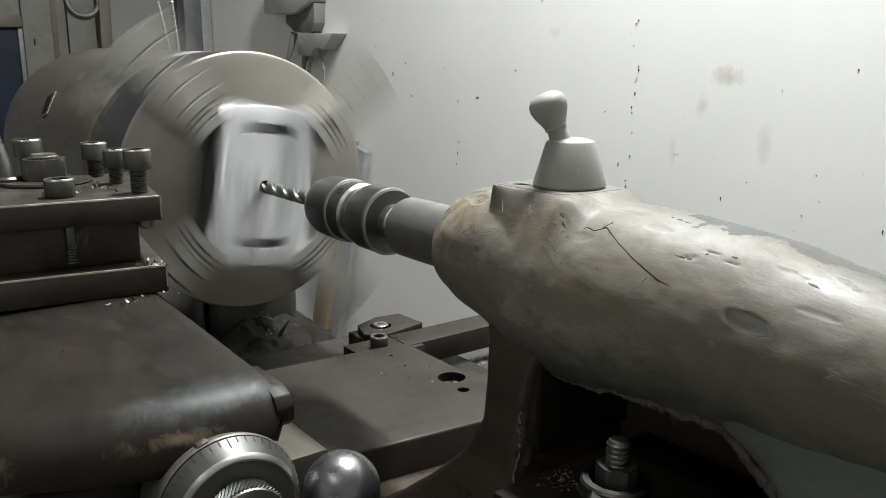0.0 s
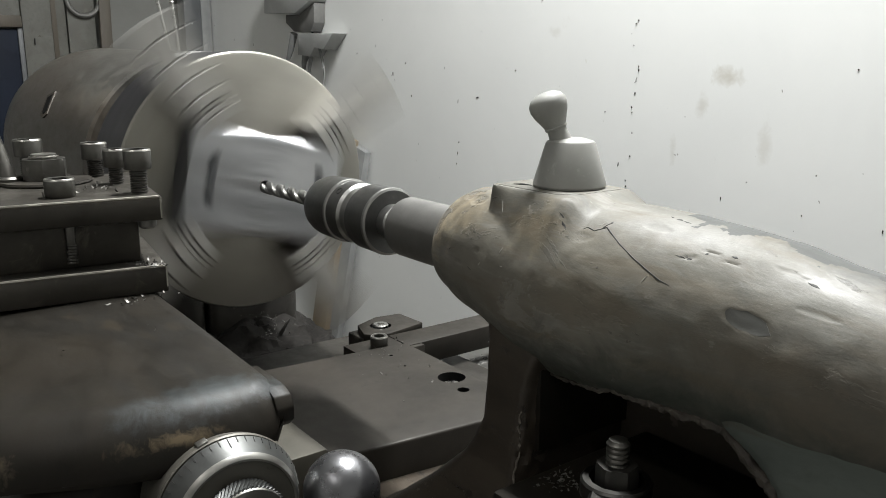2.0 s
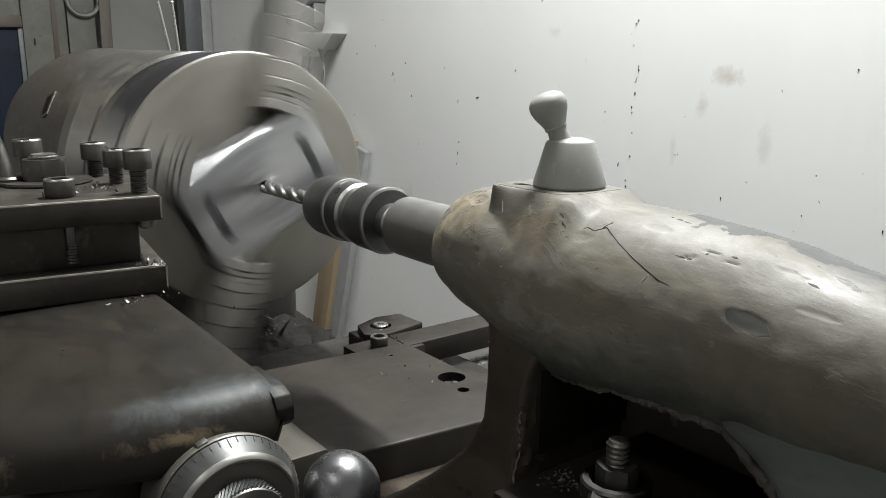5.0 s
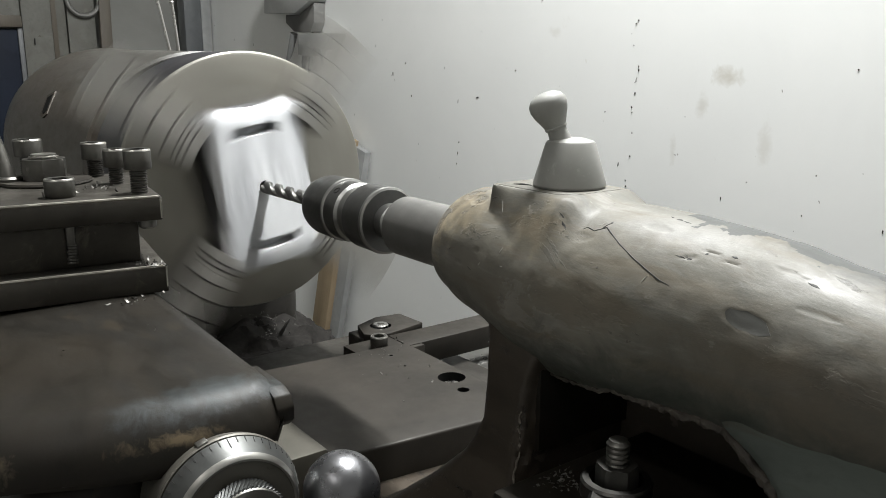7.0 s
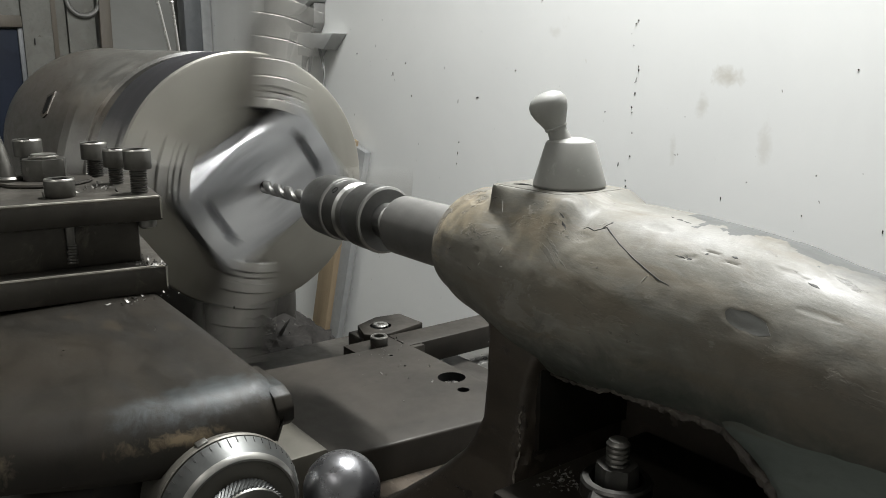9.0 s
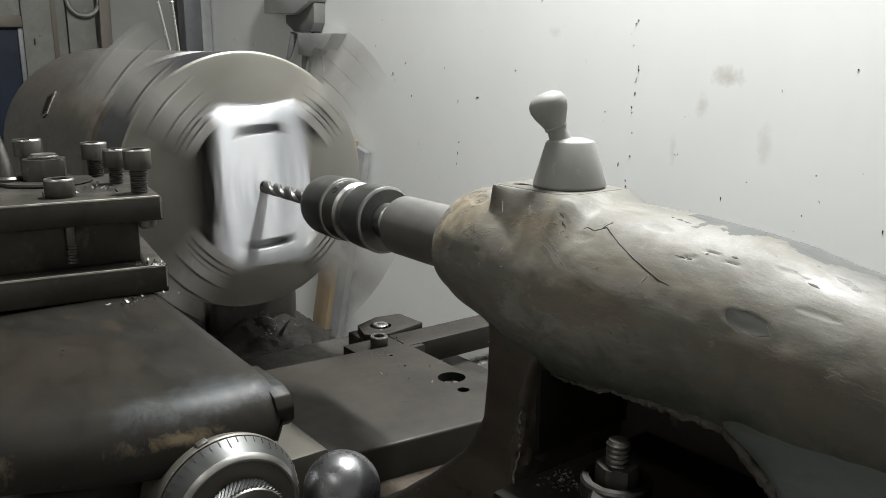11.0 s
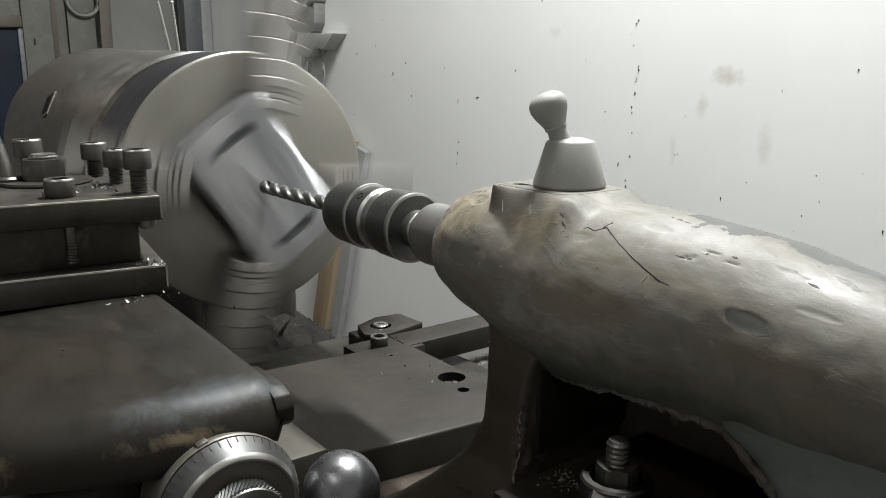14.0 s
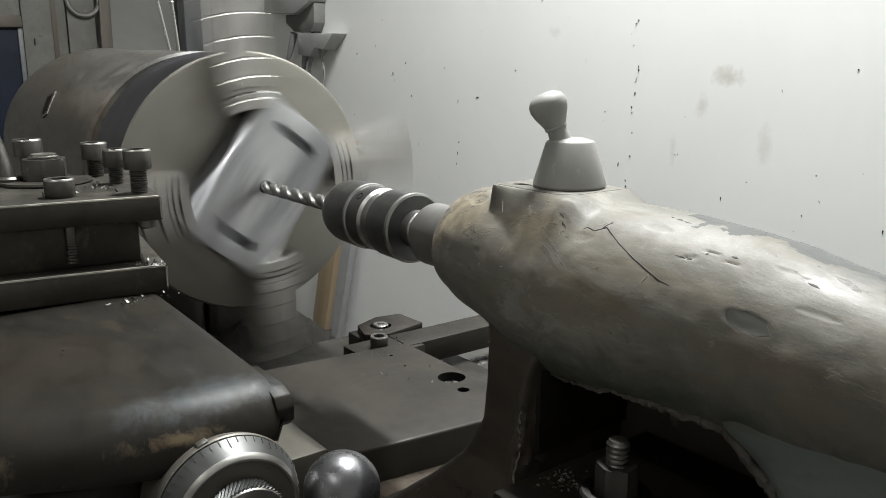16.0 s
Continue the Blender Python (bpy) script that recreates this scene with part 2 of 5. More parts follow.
def matte(name, lo, hi, scale=20, rough=0.7, stretch=(1, 1, 1), bump=0.2):
    m, ns, ls, p = mat(name)
    n = tex(ns, ls, scale, 7, stretch, 0.65, 0.6)
    ls.new(mix(ns, ls, ramp(ns, ls, n, [(0.32, g(0)), (0.7, g(1))]), lo, hi), p.inputs["Base Color"])
    p.inputs["Roughness"].default_value = rough
    relief(ns, ls, p, [n], bump, 0.0008)
    return m


WOOD = matte("raw_pine", (0.20, 0.150, 0.092), (0.29, 0.225, 0.145), 30, 0.6, (1, 1, 0.08))
CONCRETE = matte("oily_concrete", (0.10, 0.095, 0.085), (0.22, 0.21, 0.19), 6, 0.75)
# for the unseen east and south walls, white to add bounced fill light
FARWALL = matte("bounce_white_wall_paint", (0.58, 0.58, 0.56), (0.68, 0.68, 0.66), 3, 0.75)
# end wall: darker than the other walls, its shade is in the grey
GREYWALL = matte("shade_grey_wall", (0.165, 0.165, 0.153), (0.225, 0.225, 0.212), 3, 0.7)
CEIL = matte("ceiling_plaster", (0.60, 0.60, 0.58), (0.70, 0.70, 0.68), 4, 0.85)
GREYPAINT = cast_paint("grey_cabinet_paint", (0.118, 0.117, 0.104), (0.092, 0.090, 0.078), (0.130, 0.125, 0.108), (0.065, 0.054, 0.040), 0.66, 0.6, (), (0.45, 0.65), 0.15, 0.4, ((0.60, (0.085, 0.074, 0.058)),))
BROWNSTRIP = matte("brown_strip", (0.062, 0.052, 0.040), (0.105, 0.090, 0.070), 14, 0.6, (1, 1, 0.1))
BLUE = matte("dark_blue_paint", (0.009, 0.012, 0.021), (0.016, 0.021, 0.034), 12, 0.5)
DARKPOST = matte("dark_grey_paint", (0.07, 0.075, 0.08), (0.11, 0.115, 0.12), 12, 0.45)
LIGHTGREY = matte("pale_grey_paint", (0.46, 0.47, 0.47), (0.58, 0.59, 0.58), 14, 0.5)
TRAYGREY = matte("worn_tray_paint", (0.32, 0.325, 0.32), (0.42, 0.425, 0.415), 16, 0.55)
# the flap's underside shade, put into a darker paint than the tray
TRAYDARK = matte("shaded_underside_paint", (0.10, 0.10, 0.097), (0.16, 0.158, 0.15), 16, 0.6)
MIDGREY = matte("grimy_grey_paint", (0.19, 0.195, 0.195), (0.27, 0.275, 0.27), 16, 0.55)
RUBBER = matte("black_rubber", (0.015, 0.015, 0.015), (0.03, 0.03, 0.03), 60, 0.6)
INK = matte("black_mark", (0.012, 0.012, 0.011), (0.03, 0.028, 0.025), 200, 0.7)
FLECK = matte("dark_wall_flake", (0.02, 0.019, 0.018), (0.06, 0.056, 0.05), 300, 0.8)
OILY = matte("oily_black_chips", (0.008, 0.0075, 0.007), (0.022, 0.020, 0.018), 160, 0.75, bump=0.8)
BLUE.node_tree.nodes["Principled BSDF"].inputs["Specular IOR Level"].default_value = 0.12
OILY.node_tree.nodes["Principled BSDF"].inputs["Specular IOR Level"].default_value = 0.1

TUBE, _n, _l, _p = mat("lamp_tube")
_p.inputs["Emission Color"].default_value = (1, 0.98, 0.94, 1)
_p.inputs["Emission Strength"].default_value = 6.0


# ---------------------------------------------------------------- mesh helpers
def part(name, bm, material, parent=None, label="", smooth=True):
    me = bpy.data.meshes.new(name)
    bm.normal_update()
    bm.to_mesh(me)
    bm.free()
    for m in material if isinstance(material, (list, tuple)) else [material]:
        me.materials.append(m)
    if smooth:
        me.polygons.foreach_set("use_smooth", [True] * len(me.polygons))
        me.set_sharp_from_angle(angle=radians(32))
    ob = new(name, me)
    ob.parent = parent
    return tagged(ob, label)


def thing(name, label, category, group="", kind="", at=None):
    e = new(name)
    e.empty_display_size = 0.02
    if at is not None:
        e.matrix_world = at
    return tagged(e, label, category, group, kind)


def box(x0, x1, y0, y1, z0, z1, bev=0.0, seg=2, bm=None):
    own = bm is None
    bm = bmesh.new() if own else bm
    r = bmesh.ops.create_cube(bm, size=1.0)
    bmesh.ops.scale(bm, vec=(x1 - x0, y1 - y0, z1 - z0), verts=r["verts"])
    bmesh.ops.translate(bm, vec=((x0 + x1) / 2, (y0 + y1) / 2, (z0 + z1) / 2), verts=r["verts"])
    if bev:
        edges = list({e for v in r["verts"] for e in v.link_edges})
        bmesh.ops.bevel(bm, geom=edges, offset=bev, segments=seg, profile=0.5, affect="EDGES")
    return bm


def turned(profile, n=64, axis="x", bm=None, at=(0, 0, 0), cap=True):
    """A body of revolution; profile: (along, radius) pairs."""
    bm = bmesh.new() if bm is None else bm
    rings = []
    for a, r in profile:
        ring = []
        for i in range(n):
            c, s = math.cos(2 * math.pi * i / n) * r, math.sin(2 * math.pi * i / n) * r
            p = (a, c, s) if axis == "x" else (c, s, a) if axis == "z" else (s, a, c)
            ring.append(bm.verts.new((p[0] + at[0], p[1] + at[1], p[2] + at[2])))
        rings.append(ring)
    for p, q in zip(rings, rings[1:]):
        for i in range(n):
            bm.faces.new((p[i], p[(i + 1) % n], q[(i + 1) % n], q[i]))
    if cap:
        bm.faces.new(rings[0][::-1])
        bm.faces.new(rings[-1])
    bmesh.ops.recalc_face_normals(bm, faces=bm.faces[:])
    return bm


def extruded(points, lo, hi, axis="y", bev=0.0, bm=None):
    """A polygon of (a, b) points pushed from lo to hi along an axis."""
    bm = bmesh.new() if bm is None else bm
    put = {"y": lambda a, b, c: (a, c, b), "x": lambda a, b, c: (c, a, b), "z": lambda a, b, c: (a, b, c)}[axis]
    v0 = [bm.verts.new(put(a, b, lo)) for a, b in points]
    v1 = [bm.verts.new(put(a, b, hi)) for a, b in points]
    n = len(points)
    faces = [bm.faces.new(v0[::-1]), bm.faces.new(v1)]
    for i in range(n):
        faces.append(bm.faces.new((v0[i], v0[(i + 1) % n], v1[(i + 1) % n], v1[i])))
    bmesh.ops.recalc_face_normals(bm, faces=bm.faces[:])
    if bev:
        bmesh.ops.bevel(bm, geom=list({e for f in faces for e in f.edges}), offset=bev, segments=2, profile=0.5, affect="EDGES")
    return bm


def moved(bm, m):
    bmesh.ops.transform(bm, matrix=m, verts=bm.verts[:])
    return bm


def rough_up(bm, amount, scale, seed=0.0):
    for v in bm.verts:
        k = noise.noise(v.co * scale + Vector((seed, seed * 2, 0)))
        v.co += v.normal * k * amount
    return bm


def tube(points, r, n=10, bm=None):
    """A round bar through a list of points."""
    bm = bmesh.new() if bm is None else bm
    pts = [Vector(p) for p in points]
    rings = []
    for i, p in enumerate(pts):
        d = (pts[min(i + 1, len(pts) - 1)] - pts[max(i - 1, 0)]).normalized()
        q = d.to_track_quat("Z", "Y").to_matrix()
        rr = r[i] if isinstance(r, (list, tuple)) else r
        rings.append([bm.verts.new(p + q @ Vector((math.cos(2 * math.pi * k / n) * rr, math.sin(2 * math.pi * k / n) * rr, 0))) for k in range(n)])
    for a, b in zip(rings, rings[1:]):
        for k in range(n):
            bm.faces.new((a[k], a[(k + 1) % n], b[(k + 1) % n], b[k]))
    bm.faces.new(rings[0][::-1])
    bm.faces.new(rings[-1])
    bmesh.ops.recalc_face_normals(bm, faces=bm.faces[:])
    return bm


def thread_profile(z0, z1, r, pitch):
    out = []
    k = int((z1 - z0) / pitch)
    for i in range(k):
        z = z0 + i * pitch
        out += [(z, r * 0.86), (z + pitch * 0.3, r), (z + pitch * 0.6, r), (z + pitch * 0.9, r * 0.86)]
    return out


def hex_nut(z0, z1, af, bore, bm=None):
    """A hexagon with chamfered corners and a bore, along z."""
    bm = bmesh.new() if bm is None else bm
    rr, n = af / math.sqrt(3), 48
    rings = []
    for z, cut in ((z0, 0.955), (z0 + (z1 - z0) * 0.1, 2), (z1 - (z1 - z0) * 0.13, 2), (z1, 0.93)):
        ring = []
        for i in range(n):
            a = 2 * math.pi * i / n
            hexr = (af / 2) / math.cos((a + math.pi / 6) % (math.pi / 3) - math.pi / 6)
            q = min(hexr, rr * cut)
            ring.append(bm.verts.new((q * math.cos(a), q * math.sin(a), z)))
        rings.append(ring)
    for z in (z1, z0):
        rings.append([bm.verts.new((bore * math.cos(2 * math.pi * i / n), bore * math.sin(2 * math.pi * i / n), z)) for i in range(n)])
    rings.append(rings[0])
    for p, q in zip(rings, rings[1:]):
        for i in range(n):
            bm.faces.new((p[i], p[(i + 1) % n], q[(i + 1) % n], q[i]))
    bmesh.ops.recalc_face_normals(bm, faces=bm.faces[:])
    return bm


def socket_head(z0, z1, r, hexaf):
    """The head of a cap screw with a real hexagon socket."""
    bm = bmesh.new()
    n = 48
    prof = [(z0, r * 0.96), (z0 + 0.0006, r), (z1 - 0.0012, r), (z1 - 0.0004, r * 0.965), (z1, r * 0.92)]
    rings = [[bm.verts.new((q * math.cos(2 * math.pi * i / n), q * math.sin(2 * math.pi * i / n), z)) for i in range(n)] for z, q in prof]
    for z in (z1, z0 + (z1 - z0) * 0.35):
        ring = []
        for i in range(n):
            a = 2 * math.pi * i / n
            q = (hexaf / 2) / math.cos((a + math.pi / 6) % (math.pi / 3) - math.pi / 6)
            ring.append(bm.verts.new((q * math.cos(a), q * math.sin(a), z)))
        rings.append(ring)
    for p, q in zip(rings, rings[1:]):
        for i in range(n):
            bm.faces.new((p[i], p[(i + 1) % n], q[(i + 1) % n], q[i]))
    bm.faces.new(rings[0][::-1])
    bm.faces.new(rings[-1])
    bmesh.ops.recalc_face_normals(bm, faces=bm.faces[:])
    return bm


def cap_screw(x, y, z, head_r, head_h, shank, label, group=""):
    """A socket cap screw standing at z with its thread showing for the shank's length."""
    s = thing("cap_screw", label, "screw", group, at=pose(x, y, z))
    head = part("head", socket_head(shank, shank + head_h, head_r, head_r * 1.1), SCREW, s)
    part("worn_rim", turned([(shank + head_h - 0.0011, head_r * 1.004), (shank + head_h - 0.0003, head_r * 0.975), (shank + head_h + 0.0002, head_r * 0.93), (shank + head_h + 0.0001, head_r * 0.80)], 48, "z", cap=False), SCREW_EDGE, head, "bare bright worn rim")
    rr = head_r * 0.64
    part("thread", turned([(-0.010, rr * 0.8)] + thread_profile(-0.004, shank, rr, 0.0016) + [(shank + 0.0004, rr * 0.86)], 32, "z"), SCREW, s)
    return s


def cut(ob, cutter):
    """Cuts the bmesh out of the object's mesh for good."""
    me = bpy.data.meshes.new("cutter")
    cutter.to_mesh(me)
    me.materials.append(DARKHOLE)
    cutter.free()
    tool = new("cutter", me)
    mod = ob.modifiers.new("cut", "BOOLEAN")
    mod.object, mod.solver, mod.material_mode = tool, "EXACT", "TRANSFER"
    got = bpy.data.meshes.new_from_object(ob.evaluated_get(bpy.context.evaluated_depsgraph_get()))
    ob.modifiers.clear()
    ob.data = got
    bpy.data.objects.remove(tool)
    bpy.data.meshes.remove(me)
    got.set_sharp_from_angle(angle=radians(32))


# ---------------------------------------------------------------- room
def room():
    y0, x0, x1, h = 0.70, -1.95, 2.6, 2.7
    part_s = lambda name, bm, m, label, cat: tagged(part(name, bm, m, None, "", False), label, cat, kind="structure")
    part_s("wall_north", box(x0 - 0.1, x1 + 0.1, y0, y0 + 0.1, 0, h), WALL, "smudged white painted wall with dark specks behind the lathe", "wall")
    part_s("wall_west", box(x0 - 0.1, x0, -2.6, y0, 0, h), GREYWALL, "dull painted end wall with its shade put into the grey", "wall")
    part_s("wall_east", box(x1, x1 + 0.1, -2.6, y0, 0, h), FARWALL, "unseen wall painted white to bounce fill light", "wall")
    part_s("wall_south", box(x0 - 0.1, x1 + 0.1, -2.7, -2.6, 0, h), FARWALL, "unseen wall painted white to bounce fill light", "wall")
    part_s("floor", box(x0 - 0.1, x1 + 0.1, -2.7, y0 + 0.1, -0.1, 0), CONCRETE, "oily grey concrete floor", "floor")
    part_s("ceiling", box(x0 - 0.1, x1 + 0.1, -2.7, y0 + 0.1, h, h + 0.1), CEIL, "plain plaster ceiling", "ceiling")


room()


# ---------------------------------------------------------------- lathe bed, headstock, chuck
AX = 1.05


def bed():
    b = thing("lathe_bed", "greasy dark cast iron lathe bed on two pedestals", "lathe bed")
    part("bed_casting", box(-0.75, 1.35, -0.17, 0.17, 0.60, 0.79, 0.008), BED, b)
    for y in (-0.12, 0.12):
        part("way", extruded([(y - 0.03, 0.786), (y + 0.03, 0.786), (y + 0.022, 0.802), (y, 0.815), (y - 0.022, 0.802)], -0.30, 1.30, "x", 0.001), SADDLE, b, "oily ground prismatic way")
    for x in (-0.5, 1.1):
        part("pedestal", box(x - 0.2, x + 0.2, -0.19, 0.19, 0.0, 0.602, 0.02), COMP, b)
    part("chip_tray", box(-0.75, 1.35, -0.32, 0.34, 0.52, 0.54, 0.005), BED, b)


bed()


def headstock():
    h = thing("headstock", "greasy grey headstock with rounded rust-stained spindle cover", "headstock")
    part("housing", box(-0.74, -0.17, -0.165, 0.02, 0.785, 0.985, 0.02, 3), BED, h)
    part("lower_housing", box(-0.74, -0.172, 0.02, 0.140, 0.785, 0.893, 0.012, 3), BED, h)
    bm = turned([(-0.645, 0.01), (-0.643, 0.040), (-0.636, 0.066), (-0.622, 0.088), (-0.600, 0.105), (-0.570, 0.118), (-0.535, 0.1265), (-0.49, 0.1315), (-0.44, 0.1330), (-0.30, 0.1285), (-0.12, 0.1255), (-0.100, 0.125), (-0.0965, 0.122), (-0.0965, 0.06)], 96)
    moved(bm, pose(0, 0, AX))
    cover = part("spindle_cover", bm, HEAD, h)
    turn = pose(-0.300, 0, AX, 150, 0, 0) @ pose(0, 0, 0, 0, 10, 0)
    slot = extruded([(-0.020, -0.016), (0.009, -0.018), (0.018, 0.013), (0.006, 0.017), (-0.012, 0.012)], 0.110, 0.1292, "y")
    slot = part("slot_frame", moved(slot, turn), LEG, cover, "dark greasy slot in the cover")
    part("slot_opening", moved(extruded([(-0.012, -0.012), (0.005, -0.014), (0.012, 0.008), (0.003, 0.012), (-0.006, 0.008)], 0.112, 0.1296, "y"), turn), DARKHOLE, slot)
    part("spindle_nose", moved(turned([(-0.10, 0.05), (-0.07, 0.05)], 48), pose(0, 0, AX)), STEEL, h)


headstock()


def lathe_chuck():
    c = thing("lathe_chuck", "spinning steel four-jaw lathe chuck with stepped jaws", "chuck", at=pose(0.018, 0, AX))
    r = 0.1240
    part("chuck_rim", turned([(-0.088, 0.06), (-0.088, r - 0.004), (-0.084, r), (-0.0035, r)], 128, cap=False), CHUCK_SIDE, c, "dark blued rim")
    part("chuck_body", turned([(-0.0035, r + 0.0001), (-0.0008, r - 0.0016), (0.0, r - 0.004), (0.0, 0.034), (-0.003, 0.032), (-0.05, 0.032)], 128, cap=False), CHUCK_FACE, c, "turned steel face")
    steps = [(0.071, 0.081, 0.036), (0.081, 0.0865, 0.035), (0.0865, 0.0915, 0.0345), (0.0915, 0.101, 0.036), (0.101, 0.117, 0.033), (0.117, 0.136, 0.030), (0.136, 0.157, 0.027), (0.157, 0.174, 0.024)]
    for k in range(4):
        out = [(0.071, -0.0015)]
        for a, b, h in steps:
            out += [(a + 0.0013, h - 0.0030), (a + 0.0015, h), (b - 0.0003, h), (b, h - 0.0004), (b + 0.0001, h - 0.0016)]
        out += [(0.174, -0.0015), (0.122, -0.0015)]
        bm = extruded([(zz, xx) for zz, xx in out], -0.0175, 0.0175, "y", 0.0)
        # (a, b) stand for radius and height above the face
        for v in bm.verts:
            v.co = Vector((v.co.z, v.co.y, v.co.x))
        bmesh.ops.recalc_face_normals(bm, faces=bm.faces[:])
        moved(bm, pose(0, 0, 0, 45 + 90 * k, 0, 0))
        jaw = part("jaw", bm, JAW, c, "stepped hardened jaw")
        groove = box(-0.002, 0.0012, -0.006, 0.006, 0.036, 0.071)
        moved(groove, pose(0, 0, 0, 45 + 90 * k, 0, 0))
        part("jaw_slot", groove, DARKHOLE, c, "dark radial slot")
    return c


CHUCK = lathe_chuck()


def workpiece():
    w = thing("aluminium_block", "milled aluminium block with two slots, spinning in the chuck", "workpiece", at=pose(0.018, 0, AX))
    # a rounded block with two end slots and a drilled hole
    bm = bmesh.new()
    hw, hl, bevel, top = 0.0395, 0.0740, 0.0088, 0.0345
    n = 24
    slot_y, slot_z0, slot_z1 = 0.0235, 0.0490, 0.0585

    def grid_face(ys, zs, skip):
        vs = {(i, j): bm.verts.new((top, y, z)) for i, y in enumerate(ys) for j, z in enumerate(zs)}
        for i in range(len(ys) - 1):
            for j in range(len(zs) - 1):
                if not skip(0.5 * (ys[i] + ys[i + 1]), 0.5 * (zs[j] + zs[j + 1])):
                    bm.faces.new((vs[i, j], vs[i + 1, j], vs[i + 1, j + 1], vs[i, j + 1]))
        return vs

    ys = [-hw, -slot_y, -0.008, 0.008, slot_y, hw]
    zs = [-hl, -slot_z1, -slot_z0, -0.008, 0.008, slot_z0, slot_z1, hl]
    inslot = lambda y, z: abs(y) < slot_y and slot_z0 < abs(z) < slot_z1
    inhole = lambda y, z: abs(y) < 0.008 and abs(z) < 0.008
    vs = grid_face(ys, zs, lambda y, z: inslot(y, z) or inhole(y, z))
    # ring that fills the square round the drilled hole
    hole = [bm.verts.new((top, 0.0062 * math.cos(2 * math.pi * i / n), 0.0062 * math.sin(2 * math.pi * i / n))) for i in range(n)]
    deep = [bm.verts.new((-0.0, v.co.y, v.co.z)) for v in hole]
    for i in range(n):
        corner = [vs[2, 4], vs[2, 3], vs[3, 3], vs[3, 4]]
        # corner nearest in angle
        mid = 2 * math.pi * (i + 0.5) / n
        best = max(corner, key=lambda v: v.co.y * math.cos(mid) + v.co.z * math.sin(mid))
        bm.faces.new((hole[i], best, hole[(i + 1) % n]))
        bm.faces.new((hole[i], hole[(i + 1) % n], deep[(i + 1) % n], deep[i]))
    # side triangles between the corner fans
    for ang, c0, c1 in ((0, vs[3, 3], vs[3, 4]), (90, vs[3, 4], vs[2, 4]), (180, vs[2, 4], vs[2, 3]), (270, vs[2, 3], vs[3, 3])):
        bm.faces.new((c0, c1, hole[(ang * n // 360) % n]))
    # slot walls
    for s in (1, -1):
        j0, j1 = (5, 6) if s > 0 else (1, 2)
        loop = [vs[1, j0], vs[2, j0], vs[3, j0], vs[4, j0], vs[4, j1], vs[3, j1], vs[2, j1], vs[1, j1]]
        low = [bm.verts.new((top - 0.016, v.co.y, v.co.z)) for v in loop]
        for i in range(8):
            bm.faces.new((loop[i], loop[(i + 1) % 8], low[(i + 1) % 8], low[i]))
        bm.faces.new(low)
    # rounded outer edge and sides
    rim = [vs[i, 0] for i in range(6)] + [vs[5, j] for j in range(1, 8)] + [vs[i, 7] for i in range(4, -1, -1)] + [vs[0, j] for j in range(6, 0, -1)]
    last = rim
    for k in range(1, 10):
        a = math.pi / 2 * min(k, 8) / 8 * 0.93
        o, d = bevel * math.sin(a), 0.62 * bevel * (1 - math.cos(a))
        if k == 9:
            d = top - 0.001
        ring = []
        for v in rim:
            sy = (v.co.y > hw - 1e-6) - (v.co.y < -hw + 1e-6)
            sz = (v.co.z > hl - 1e-6) - (v.co.z < -hl + 1e-6)
            ring.append(bm.verts.new((top - d, v.co.y + sy * o, v.co.z + sz * o * 0.12)))
        for i in range(len(rim)):
            bm.faces.new((last[i], last[(i + 1) % len(rim)], ring[(i + 1) % len(rim)], ring[i]))
        last = ring
    bmesh.ops.recalc_face_normals(bm, faces=bm.faces[:])
    uv = bm.loops.layers.uv.new("milling")
    bm.normal_update()
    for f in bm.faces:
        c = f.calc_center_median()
        # steep outer faces get the copy with shade in its colour
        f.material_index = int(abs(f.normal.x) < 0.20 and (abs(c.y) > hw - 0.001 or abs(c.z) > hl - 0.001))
        for l in f.loops:
            l[uv].uv = (l.vert.co.z * 5 + l.vert.co.x * 0.5, l.vert.co.y * 5 + l.vert.co.x * 0.3)
    part("block", bm, [ALU, SHADED_SIDE], w)
    return w


BLOCK = workpiece()


# ---------------------------------------------------------------- tool post and compound slide
def tool_post():
    t = thing("tool_post", "dark oily four-way tool post with worn bare edges", "tool post", at=pose(0.2305, -0.153, 0, 0, 0, -8))
    upper = part("top_plate", box(-0.135, 0, -0.135, 0, 1.0632, 1.079, 0.0012), POST, t)
    part("core", box(-0.120, -0.013, -0.122, -0.0135, 1.034, 1.0634, 0.002), POST, t)
    lower = part("base_plate", box(-0.135, 0.006, -0.135, -0.0005, 1.0165, 1.0345, 0.0012), POST, t)
    # bare arrises along the front and side of both plates
    for z, dx, plate in ((1.079, 0.0, upper), (1.0345, 0.006, lower)):
        part("worn_edge", tube([(dx - 0.0008, -0.134, z - 0.0006), (dx - 0.0008, -0.070, z - 0.0004), (dx - 0.0008, -0.002, z - 0.0006)], 0.0011, 8), EDGE, plate, "bare bright worn edge")
        part("worn_edge", tube([(dx - 0.0010, -0.0012 - (0.0005 if dx else 0), z - 0.001), (dx - 0.0010, -0.0012 - (0.0005 if dx else 0), z - 0.0145)], 0.0011, 8), EDGE, plate, "bare bright worn edge")
    # clamped tool bit under the plate, behind
    part("clamp_screw_end", turned([(1.0572, 0.0045), (1.0585, 0.0058), (1.064, 0.0058)], 24, "z", at=(-0.010, -0.0085, 0)), SCREW, t)
    part("clamp_screw_end", turned(thread_profile(1.0385, 1.0535, 0.0034, 0.0019) + [(1.0632, 0.003)], 24, "z", at=(-0.0085, -0.0555, 0)), SCREW, t, "threaded screw end")


